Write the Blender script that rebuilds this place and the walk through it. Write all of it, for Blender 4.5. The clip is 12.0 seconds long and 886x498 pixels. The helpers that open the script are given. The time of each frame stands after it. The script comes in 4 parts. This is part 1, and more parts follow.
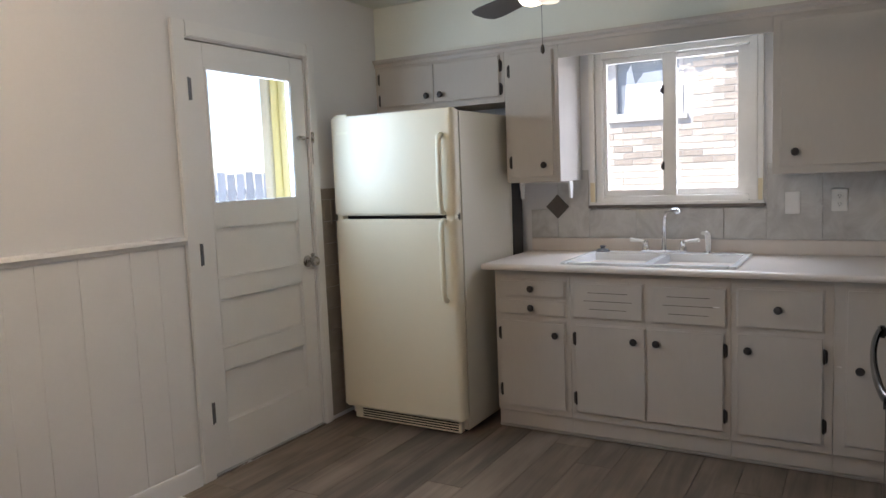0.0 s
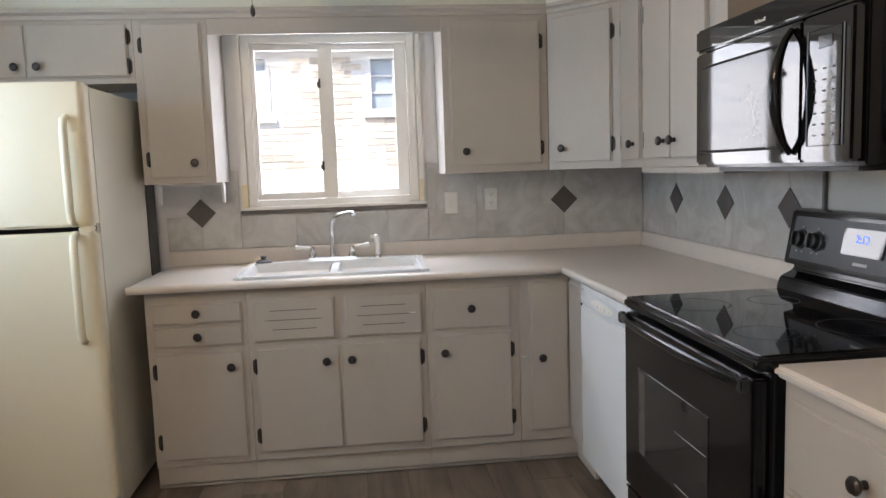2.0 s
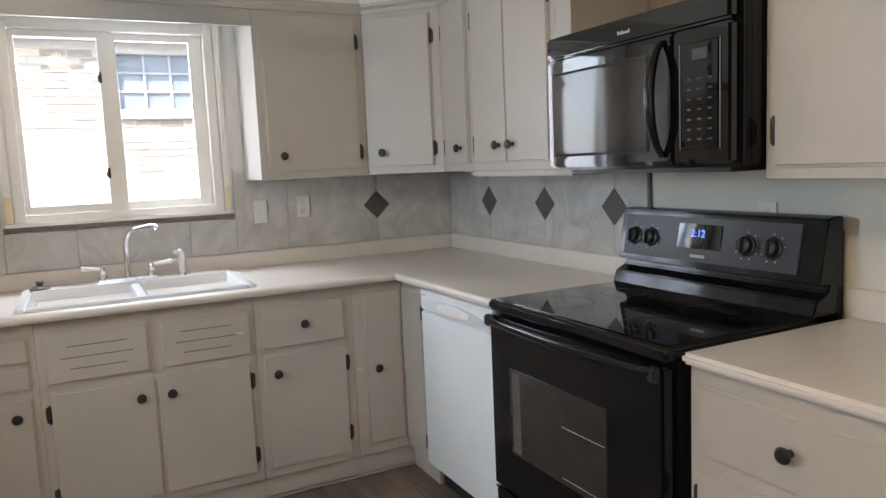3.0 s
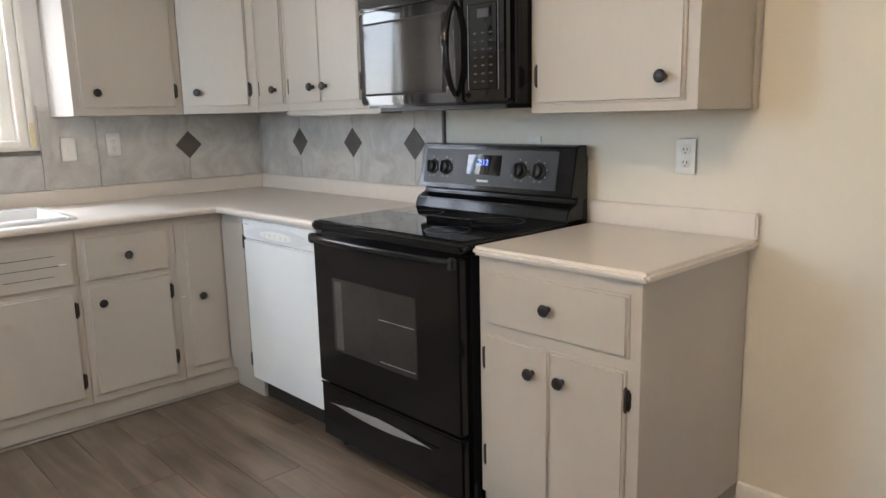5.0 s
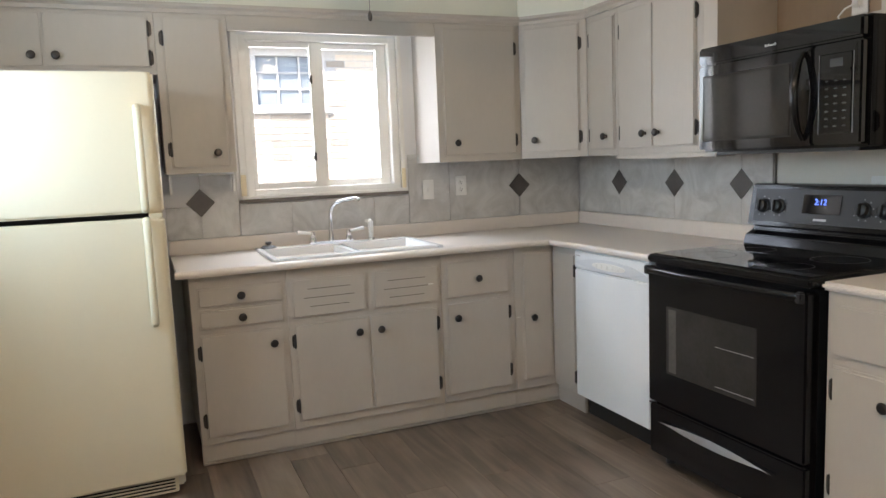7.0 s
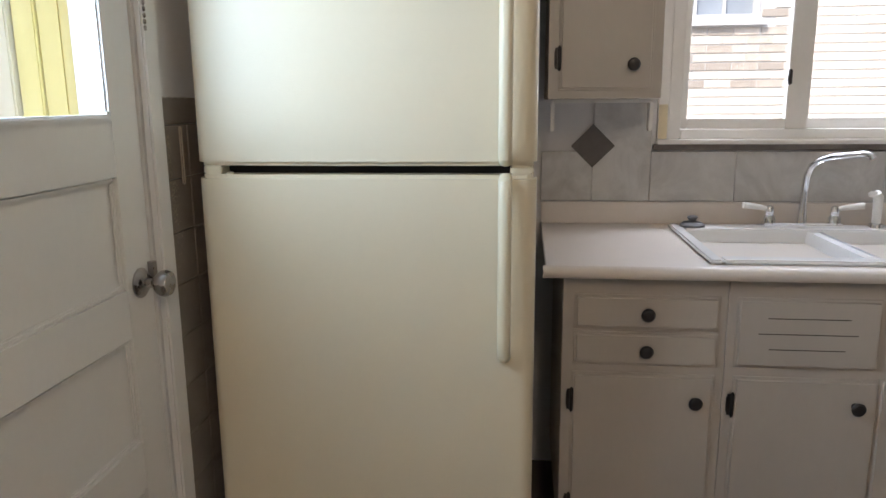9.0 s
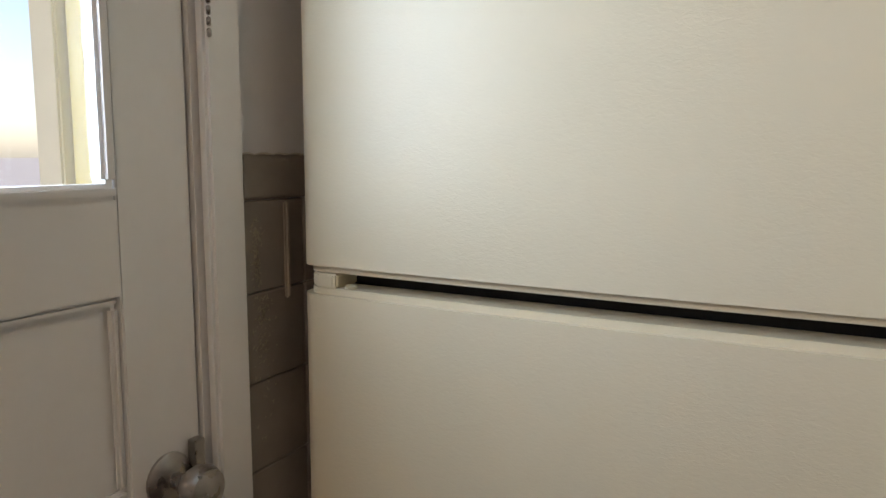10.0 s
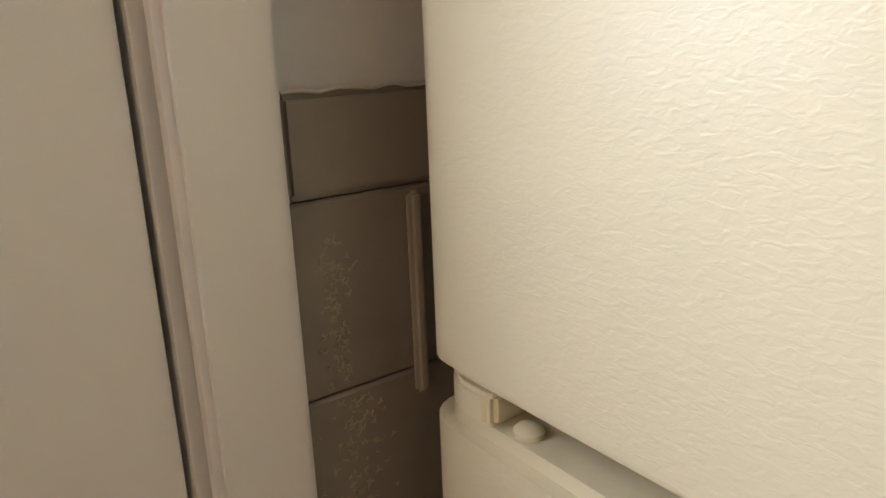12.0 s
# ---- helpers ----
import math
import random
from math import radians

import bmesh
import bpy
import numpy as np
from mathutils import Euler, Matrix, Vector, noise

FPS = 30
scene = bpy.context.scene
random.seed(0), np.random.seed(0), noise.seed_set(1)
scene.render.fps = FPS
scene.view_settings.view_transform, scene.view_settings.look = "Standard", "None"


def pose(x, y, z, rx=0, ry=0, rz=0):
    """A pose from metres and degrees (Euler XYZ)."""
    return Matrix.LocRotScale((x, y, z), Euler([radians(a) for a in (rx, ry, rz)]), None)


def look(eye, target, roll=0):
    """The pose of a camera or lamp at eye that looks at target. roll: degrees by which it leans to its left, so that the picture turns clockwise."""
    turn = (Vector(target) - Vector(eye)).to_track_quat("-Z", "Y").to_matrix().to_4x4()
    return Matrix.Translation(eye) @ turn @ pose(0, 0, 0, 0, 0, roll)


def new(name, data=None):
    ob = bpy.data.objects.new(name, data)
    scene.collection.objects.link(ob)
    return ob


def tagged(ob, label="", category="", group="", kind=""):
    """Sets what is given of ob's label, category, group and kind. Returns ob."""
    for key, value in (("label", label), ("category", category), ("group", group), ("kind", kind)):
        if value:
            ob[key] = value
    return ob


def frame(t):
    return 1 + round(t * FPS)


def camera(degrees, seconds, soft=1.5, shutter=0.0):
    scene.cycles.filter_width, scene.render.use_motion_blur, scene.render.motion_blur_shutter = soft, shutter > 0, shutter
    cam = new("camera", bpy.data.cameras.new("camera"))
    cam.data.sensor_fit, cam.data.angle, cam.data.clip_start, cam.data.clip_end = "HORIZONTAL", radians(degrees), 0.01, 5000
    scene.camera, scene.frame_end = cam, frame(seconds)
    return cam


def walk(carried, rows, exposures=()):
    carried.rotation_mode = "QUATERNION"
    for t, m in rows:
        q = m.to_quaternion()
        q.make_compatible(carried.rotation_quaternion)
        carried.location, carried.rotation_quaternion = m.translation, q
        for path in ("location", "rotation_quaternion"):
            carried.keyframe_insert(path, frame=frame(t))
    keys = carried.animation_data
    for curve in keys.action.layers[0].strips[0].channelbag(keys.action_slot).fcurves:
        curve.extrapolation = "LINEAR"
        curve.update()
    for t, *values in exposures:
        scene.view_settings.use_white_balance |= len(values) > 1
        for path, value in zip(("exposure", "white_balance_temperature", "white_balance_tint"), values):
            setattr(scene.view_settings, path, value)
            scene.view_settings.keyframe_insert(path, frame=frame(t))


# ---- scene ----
cam = camera(63.1, 12.0)
PATH = [
    (0, (2.659, -4.149, 1.401), (1.654, -2.432, 1.195), -2.3),
    (0.5, (2.496, -4.135, 1.392), (1.836, -2.263, 1.147), -2.0),
    (1, (2.297, -4.079, 1.347), (1.89, -2.144, 1.049), -2.4),
    (1.5, (2.077, -3.935, 1.384), (1.847, -1.964, 1.129), -3.0),
    (2, (1.892, -3.814, 1.363), (2.1, -1.837, 1.142), -2.0),
    (2.5, (1.698, -3.717, 1.345), (2.286, -1.82, 1.109), -1.9),
    (3, (1.53, -3.581, 1.376), (2.428, -1.81, 1.142), -2.5),
    (3.5, (1.397, -3.56, 1.363), (2.637, -2.008, 1.128), -2.9),
    (3.7, (1.396, -3.557, 1.339), (2.736, -2.094, 1.085), -3.6),
    (5.3, (1.134, -3.965, 1.31), (2.474, -2.53, 0.928), -1.0),
    (5.5, (1.076, -4.013, 1.325), (2.37, -2.533, 0.958), -0.9),
    (6, (0.945, -4.04, 1.349), (2.086, -2.412, 1.139), -2.3),
    (6.5, (0.784, -4.036, 1.346), (1.673, -2.256, 1.146), -2.7),
    (6.7, (0.761, -4.038, 1.348), (1.602, -2.236, 1.133), -2.5),
    (8.5, (0.843, -3.033, 1.331), (0.903, -1.071, 0.951), -1.8),
    (9, (0.821, -2.536, 1.334), (0.603, -0.589, 0.931), -0.5),
    (9.5, (0.723, -2.042, 1.336), (0.101, -0.177, 0.97), -1.1),
    (10, (0.69, -1.676, 1.344), (-0.249, 0.071, 1.089), 0.2),
    (10.5, (0.444, -1.377, 1.382), (-0.557, 0.323, 1.05), 2.6),
    (11, (0.368, -1.201, 1.379), (-1.08, 0.115, 0.962), 1.3),
    (11.5, (0.375, -1.148, 1.381), (-1.215, -0.028, 0.914), -1.1),
    (12, (0.384, -1.137, 1.367), (-1.165, 0.007, 0.829), -2.2),
]
walk(cam, [(t, look(eye, target, roll)) for t, eye, target, roll in PATH],
     exposures=[(0, 1.34, 5850, 16), (1.0, 1.72, 6000, 16), (2.0, 1.72, 6050, 15), (3.5, 1.96, 6000, 13), (5.5, 2.17, 6150, 13), (6.5, 2.02, 6150, 12),
                (8.5, 1.50, 6200, 17), (9.5, 1.10, 5900, 15), (10.0, 0.90, 6600, 20), (10.5, 1.02, 6600, 19), (11.0, 1.22, 8200, 22), (11.5, 1.16, 8800, 25), (12, 1.25, 7600, 23)])

# ---------------------------------------------------------------- world, sun, lamps
world = bpy.data.worlds.new("sky")
scene.world = world
world.use_nodes = True
wn = world.node_tree.nodes
sky = wn.new("ShaderNodeTexSky")
sky.sky_type, sky.sun_disc = "NISHITA", False
sky.sun_elevation, sky.sun_rotation = radians(48), radians(214)
wn["Background"].inputs["Strength"].default_value = 0.15
world.node_tree.links.new(sky.outputs["Color"], wn["Background"].inputs["Color"])


def lamp(name, kind, energy, color, m):
    data = bpy.data.lights.new(name, kind)
    data.energy, data.color = energy, color
    ob = new(name, data)
    ob.matrix_world = m
    return ob


sun = lamp("sun", "SUN", 3.2, (1.0, 0.95, 0.87), look((-2, -3, 4), (0, 0, 0)))
sun.data.angle = radians(0.5)
low_day = lamp("window_daylight", "AREA", 3.6, (0.96, 0.98, 1.0), look((1.735, 0.14, 1.63), (1.735, -3, 1.35)))
low_day.data.shape, low_day.data.size, low_day.data.size_y = "RECTANGLE", 0.80, 0.78
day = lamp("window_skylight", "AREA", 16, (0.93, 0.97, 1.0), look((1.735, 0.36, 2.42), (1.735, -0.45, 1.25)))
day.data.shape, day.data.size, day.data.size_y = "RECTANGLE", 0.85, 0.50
day2 = lamp("door_daylight", "AREA", 6.2, (0.66, 0.87, 1.0), look((-0.13, -1.45, 1.62), (3, -1.45, 1.3)))
day2.data.shape, day2.data.size, day2.data.size_y = "RECTANGLE", 0.58, 0.62
rear = lamp("rear_window_daylight", "AREA", 0.7, (1.0, 0.96, 0.90), look((1.55, -6.42, 1.5), (1.6, 0, 1.2)))
rear.data.shape, rear.data.size, rear.data.size_y = "RECTANGLE", 0.85, 0.95
fanlamp = lamp("fan_lamp", "POINT", 0.2, (1.0, 0.78, 0.52), pose(1.62, -1.50, 1.985))
fanlamp.data.shadow_soft_size = 0.06
dome = lamp("ceiling_lamp", "POINT", 13.2, (1.0, 0.76, 0.50), pose(1.15, -3.30, 2.28))
dome.data.shadow_soft_size = 0.09


# ---------------------------------------------------------------- materials
def material(name, color, rough=0.5, metal=0.0, spread=0.08, scale=3.0, fine=60.0, bump=0.0, bump_scale=120.0, random_shift=0.0,
             stretch=(1, 1, 1), coat=0.0, spec=0.5, rough_var=0.06):
    mat = bpy.data.materials.new(name)
    mat.use_nodes = True
    nt = mat.node_tree
    n, k = nt.nodes, nt.links
    b = n["Principled BSDF"]
    tc = n.new("ShaderNodeTexCoord")
    mp = n.new("ShaderNodeMapping")
    mp.inputs["Scale"].default_value = stretch
    k.new(tc.outputs["Object"], mp.inputs["Vector"])
    a = n.new("ShaderNodeTexNoise")
    a.inputs["Scale"].default_value, a.inputs["Detail"].default_value = scale, 5
    c = n.new("ShaderNodeTexNoise")
    c.inputs["Scale"].default_value, c.inputs["Detail"].default_value = fine, 3
    for q in (a, c):
        k.new(mp.outputs["Vector"], q.inputs["Vector"])
    add = n.new("ShaderNodeMath")
    add.operation = "ADD"
    k.new(a.outputs["Fac"], add.inputs[0])
    half = n.new("ShaderNodeMath")
    half.operation = "MULTIPLY_ADD"
    half.inputs[1].default_value, half.inputs[2].default_value = 0.4, -0.2
    k.new(c.outputs["Fac"], half.inputs[0])
    k.new(half.outputs[0], add.inputs[1])
    last = add
    if random_shift:
        oi = n.new("ShaderNodeObjectInfo")
        ra = n.new("ShaderNodeMath")
        ra.operation = "MULTIPLY_ADD"
        ra.inputs[1].default_value, ra.inputs[2].default_value = random_shift, -random_shift / 2
        k.new(oi.outputs["Random"], ra.inputs[0])
        ad2 = n.new("ShaderNodeMath")
        ad2.operation = "ADD"
        k.new(add.outputs[0], ad2.inputs[0])
        k.new(ra.outputs[0], ad2.inputs[1])
        last = ad2
    ramp = n.new("ShaderNodeMapRange")
    ramp.inputs["From Min"].default_value, ramp.inputs["From Max"].default_value = 0.2, 0.8
    ramp.inputs["To Min"].default_value, ramp.inputs["To Max"].default_value = 1 - spread, 1 + spread
    k.new(last.outputs[0], ramp.inputs["Value"])
    mul = n.new("ShaderNodeVectorMath")
    mul.operation = "SCALE"
    mul.inputs[0].default_value = color
    k.new(ramp.outputs["Result"], mul.inputs["Scale"])
    k.new(mul.outputs["Vector"], b.inputs["Base Color"])
    rr = n.new("ShaderNodeMapRange")
    rr.inputs["To Min"].default_value, rr.inputs["To Max"].default_value = max(0.0, rough - rough_var), min(1.0, rough + rough_var)
    k.new(a.outputs["Fac"], rr.inputs["Value"])
    k.new(rr.outputs["Result"], b.inputs["Roughness"])
    b.inputs["Metallic"].default_value = metal
    b.inputs["Coat Weight"].default_value = coat
    b.inputs["Specular IOR Level"].default_value = spec
    if bump:
        bn = n.new("ShaderNodeTexNoise")
        bn.inputs["Scale"].default_value, bn.inputs["Detail"].default_value = bump_scale, 4
        k.new(mp.outputs["Vector"], bn.inputs["Vector"])
        bp = n.new("ShaderNodeBump")
        bp.inputs["Strength"].default_value, bp.inputs["Distance"].default_value = bump, 0.002
        k.new(bn.outputs["Fac"], bp.inputs["Height"])
        k.new(bp.outputs["Normal"], b.inputs["Normal"])
    return mat


def leather_grain(mat, wide, tall, strength):
    """Embossed appliance skin: warped ridges, a few millimetres apart."""
    n, k = mat.node_tree.nodes, mat.node_tree.links
    tc = n.new("ShaderNodeTexCoord")
    mp = n.new("ShaderNodeMapping")
    mp.inputs["Scale"].default_value = (wide, wide, tall)
    k.new(tc.outputs["Object"], mp.inputs["Vector"])
    w = n.new("ShaderNodeTexNoise")
    w.inputs["Scale"].default_value, w.inputs["Detail"].default_value, w.inputs["Distortion"].default_value = 1.0, 2.0, 0.8
    k.new(mp.outputs["Vector"], w.inputs["Vector"])
    bp = n.new("ShaderNodeBump")
    bp.inputs["Strength"].default_value, bp.inputs["Distance"].default_value = strength, 0.0015
    k.new(w.outputs["Fac"], bp.inputs["Height"])
    k.new(bp.outputs["Normal"], n["Principled BSDF"].inputs["Normal"])
    return mat


def wood_planks(name, dark, light):
    mat = bpy.data.materials.new(name)
    mat.use_nodes = True
    n, k = mat.node_tree.nodes, mat.node_tree.links
    b = n["Principled BSDF"]
    tc, oi = n.new("ShaderNodeTexCoord"), n.new("ShaderNodeObjectInfo")
    off = n.new("ShaderNodeVectorMath")
    off.operation = "MULTIPLY_ADD"
    off.inputs[1].default_value = (37, 53, 19)
    k.new(oi.outputs["Random"], off.inputs[0])
    k.new(tc.outputs["Object"], off.inputs[2])
    outs = []
    for sc, det, dist in (((9, 0.9, 1), 5, 1.6), ((70, 2.2, 1), 4, 0.3), ((3.2, 2.0, 1), 3, 0.8)):
        mp = n.new("ShaderNodeMapping")
        mp.inputs["Scale"].default_value = sc
        k.new(off.outputs["Vector"], mp.inputs["Vector"])
        t = n.new("ShaderNodeTexNoise")
        t.inputs["Scale"].default_value, t.inputs["Detail"].default_value, t.inputs["Distortion"].default_value = 1.0, det, dist
        k.new(mp.outputs["Vector"], t.inputs["Vector"])
        outs.append(t.outputs["Fac"])
    s = n.new("ShaderNodeMath")
    s.operation = "MULTIPLY_ADD"
    s.inputs[1].default_value = 0.30
    k.new(outs[1], s.inputs[0])
    k.new(outs[0], s.inputs[2])
    s2 = n.new("ShaderNodeMath")
    s2.operation = "MULTIPLY_ADD"
    s2.inputs[1].default_value = 0.75
    k.new(outs[2], s2.inputs[0])
    k.new(s.outputs[0], s2.inputs[2])
    s3 = n.new("ShaderNodeMath")
    s3.operation = "MULTIPLY_ADD"
    s3.inputs[1].default_value = 0.34
    k.new(oi.outputs["Random"], s3.inputs[0])
    k.new(s2.outputs[0], s3.inputs[2])
    ramp = n.new("ShaderNodeValToRGB")
    ramp.color_ramp.elements[0].position, ramp.color_ramp.elements[0].color = 0.0, (*dark, 1)
    ramp.color_ramp.elements[1].position, ramp.color_ramp.elements[1].color = 1.0, (*light, 1)
    rg = n.new("ShaderNodeMapRange")
    rg.inputs["From Min"].default_value, rg.inputs["From Max"].default_value = 0.76, 1.62
    k.new(s3.outputs[0], rg.inputs["Value"])
    k.new(rg.outputs["Result"], ramp.inputs["Fac"])
    k.new(ramp.outputs["Color"], b.inputs["Base Color"])
    b.inputs["Roughness"].default_value = 0.42
    bp = n.new("ShaderNodeBump")
    bp.inputs["Strength"].default_value, bp.inputs["Distance"].default_value = 0.25, 0.001
    k.new(outs[1], bp.inputs["Height"])
    k.new(bp.outputs["Normal"], b.inputs["Normal"])
    return mat


def stone_tile(name, low, high):
    mat = bpy.data.materials.new(name)
    mat.use_nodes = True
    n, k = mat.node_tree.nodes, mat.node_tree.links
    b = n["Principled BSDF"]
    geo = n.new("ShaderNodeNewGeometry")
    oi = n.new("ShaderNodeObjectInfo")
    off = n.new("ShaderNodeVectorMath")
    off.operation = "MULTIPLY_ADD"
    off.inputs[1].default_value = (11, 7, 5)
    k.new(oi.outputs["Random"], off.inputs[0])
    k.new(geo.outputs["Position"], off.inputs[2])
    t = n.new("ShaderNodeTexNoise")
    t.inputs["Scale"].default_value, t.inputs["Detail"].default_value, t.inputs["Distortion"].default_value = 6, 8, 1.3
    t.inputs["Roughness"].default_value = 0.62
    k.new(off.outputs["Vector"], t.inputs["Vector"])
    ramp = n.new("ShaderNodeValToRGB")
    ramp.color_ramp.elements[0].position, ramp.color_ramp.elements[0].color = 0.33, (*low, 1)
    ramp.color_ramp.elements[1].position, ramp.color_ramp.elements[1].color = 0.66, (*high, 1)
    k.new(t.outputs["Fac"], ramp.inputs["Fac"])
    k.new(ramp.outputs["Color"], b.inputs["Base Color"])
    b.inputs["Roughness"].default_value = 0.38
    return mat


def glowing(name, color, strength):
    mat = bpy.data.materials.new(name)
    mat.use_nodes = True
    b = mat.node_tree.nodes["Principled BSDF"]
    b.inputs["Base Color"].default_value = (*color, 1)
    b.inputs["Emission Color"].default_value = (*color, 1)
    b.inputs["Emission Strength"].default_value = strength
    return mat


def clear_glass(name, tint=(1, 1, 1), rough=0.0):
    mat = bpy.data.materials.new(name)
    mat.use_nodes = True
    n, k = mat.node_tree.nodes, mat.node_tree.links
    n.remove(n["Principled BSDF"])
    tr, gl, mx = n.new("ShaderNodeBsdfTransparent"), n.new("ShaderNodeBsdfGlossy"), n.new("ShaderNodeMixShader")
    mx.inputs["Fac"].default_value = 0.06
    tr.inputs["Color"].default_value = (*tint, 1)
    gl.inputs["Roughness"].default_value = rough
    k.new(tr.outputs["BSDF"], mx.inputs[1])
    k.new(gl.outputs["BSDF"], mx.inputs[2])
    k.new(mx.outputs["Shader"], n["Material Output"].inputs["Surface"])
    return mat


WALL = material("white_wall_paint", (0.74, 0.73, 0.73), 0.62, spread=0.03, scale=1.6, bump=0.12, bump_scale=160)
CREAM = material("cream_wall_paint", (0.74, 0.70, 0.62), 0.6, spread=0.03, scale=1.5, bump=0.12, bump_scale=160)
SOFFIT = material("pale_soffit_paint", (0.72, 0.73, 0.65), 0.6, spread=0.03, scale=1.4, bump=0.1, bump_scale=150)
TRIM = material("white_gloss_paint", (0.77, 0.76, 0.75), 0.36, spread=0.03, scale=4, bump=0.06, bump_scale=90)
CAB = material("greige_cabinet_paint", (0.47, 0.43, 0.385), 0.42, spread=0.045, scale=5, bump=0.12, bump_scale=70, stretch=(1, 1, 0.35))
# Dark mottled greige for the thin slot strips on the false fronts.
SLOT = material("dark_routed_slot", (0.10, 0.088, 0.075), 0.7, spread=0.5, scale=18)
NICHE = material("brown_cabinet_back", (0.26, 0.18, 0.11), 0.5, spread=0.10, scale=6, stretch=(1, 1, 0.3))
COUNTER = material("off_white_laminate", (0.72, 0.655, 0.60), 0.32, spread=0.03, scale=20, fine=240)
BLACK = material("black_enamel", (0.007, 0.007, 0.008), 0.12, spread=0.1, rough_var=0.03, spec=0.36)
BLACKGLASS = material("black_glass", (0.006, 0.006, 0.007), 0.035, spread=0.1, rough_var=0.01, coat=0.5)
DARKWINDOW = material("smoked_oven_glass", (0.035, 0.033, 0.031), 0.05, spread=0.25, scale=5, rough_var=0.02)
LINER = material("smoked_grey_enamel", (0.085, 0.08, 0.075), 0.1, spread=0.35, scale=8)
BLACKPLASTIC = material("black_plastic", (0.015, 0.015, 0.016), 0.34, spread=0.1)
# Near-black that puts the shade inside gaps, slots and recesses into the colour.
SHADOWBLACK = material("cavity_shade", (0.02, 0.018, 0.016), 0.8)
CHROME = material("chrome", (0.82, 0.83, 0.85), 0.10, 1.0, spread=0.03, rough_var=0.03)
STEEL = material("brushed_steel", (0.55, 0.56, 0.58), 0.26, 1.0, spread=0.06, stretch=(1, 1, 12))
GUNMETAL = material("dull_grey_metal", (0.16, 0.16, 0.17), 0.4, 0.7, spread=0.2, scale=30)
NICKEL = material("aged_nickel", (0.36, 0.34, 0.33), 0.28, 1.0, spread=0.15, scale=30)
BRONZE = material("oil_rubbed_bronze", (0.045, 0.04, 0.038), 0.33, 0.6, spread=0.2, scale=40)
FRIDGE = leather_grain(material("bisque_enamel", (0.72, 0.65, 0.495), 0.37, spread=0.02, scale=2.0, rough_var=0.0), 130, 290, 0.22)
FRIDGESIDE = leather_grain(material("bisque_side_enamel", (0.70, 0.65, 0.54), 0.36, spread=0.03, scale=2.0), 95, 210, 0.16)
BISQUE = material("bisque_plastic", (0.76, 0.70, 0.53), 0.36, spread=0.03)
WHITEPLASTIC = material("white_plastic", (0.80, 0.79, 0.76), 0.35, spread=0.02)
WHITEENAMEL = material("white_enamel", (0.80, 0.82, 0.84), 0.22, spread=0.02)
SINK = material("white_sink_enamel", (0.80, 0.81, 0.82), 0.16, spread=0.02)
VINYL = material("white_window_vinyl", (0.78, 0.755, 0.71), 0.38, spread=0.05, scale=6)
AGED = material("yellowed_window_trim", (0.72, 0.62, 0.42), 0.5, spread=0.1, scale=8)
GREYTRIM = material("dark_stone_strip", (0.15, 0.13, 0.115), 0.4, spread=0.35, scale=14)
DIAMOND = material("dark_taupe_tile", (0.10, 0.086, 0.078), 0.42, spread=0.2, scale=12)
OLDTILE = material("old_painted_wall_tile", (0.27, 0.235, 0.20), 0.5, spread=0.12, scale=14, bump=0.3, bump_scale=60)
GROUT = material("grey_grout", (0.53, 0.52, 0.50), 0.9)
JOINT = material("dark_floor_joint", (0.035, 0.028, 0.022), 0.9)
RUBBER = material("grey_rubber", (0.10, 0.10, 0.105), 0.6)
BLADE = material("dark_fan_blade", (0.075, 0.065, 0.06), 0.4, spread=0.2, scale=10)
PLANK = wood_planks("wood_look_vinyl", (0.070, 0.050, 0.037), (0.285, 0.220, 0.168))
TILE = stone_tile("light_marbled_tile", (0.43, 0.415, 0.395), (0.60, 0.59, 0.57))
GLASS = clear_glass("window_glass")
BRICK = material("tan_brick", (0.54, 0.45, 0.345), 0.85, spread=0.34, scale=9, bump=0.4, bump_scale=60, random_shift=1.0)
MORTAR = material("pale_mortar", (0.54, 0.51, 0.46), 0.9)
YELLOW = material("yellow_siding_paint", (0.72, 0.62, 0.24), 0.55, spread=0.06, scale=5)
CREAMBOARD = material("cream_siding_paint", (0.62, 0.56, 0.40), 0.55, spread=0.06, scale=5)
FENCE = material("weathered_white_fence", (0.74, 0.74, 0.74), 0.8, spread=0.10, scale=6, random_shift=0.8, stretch=(1, 1, 0.2))
GROUND = material("pale_gravel_drive", (0.30, 0.28, 0.25), 0.9, spread=0.4, scale=2, fine=40)
STONE = material("pale_limestone", (0.56, 0.53, 0.48), 0.8, spread=0.12, scale=10)
CONCRETE = material("porch_concrete", (0.40, 0.38, 0.35), 0.85, spread=0.15)
ROOFING = material("grey_shingle_roof", (0.13, 0.125, 0.12), 0.9, spread=0.25, scale=8)
DARKGLASS = material("far_window_glass", (0.26, 0.28, 0.29), 0.35, spread=0.3, scale=3)
CURTAIN = material("white_curtain", (0.78, 0.78, 0.77), 0.7)
SHADE = glowing("frosted_lamp_glass", (1.0, 0.80, 0.56), 1.6)
BLUELED = glowing("blue_clock_digits", (0.12, 0.22, 1.0), 0.5)
SMOKED = material("grey_display_glass", (0.07, 0.075, 0.08), 0.1, spread=0.1)
DIMPRINT = material("dim_grey_print", (0.04, 0.04, 0.043), 0.5)
PALEGREY = material("pale_grey_plastic", (0.63, 0.65, 0.68), 0.35, spread=0.04)
GREYPRINT = material("grey_print", (0.42, 0.42, 0.42), 0.5)
LIGHTPRINT = material("pale_print", (0.62, 0.63, 0.64), 0.4)


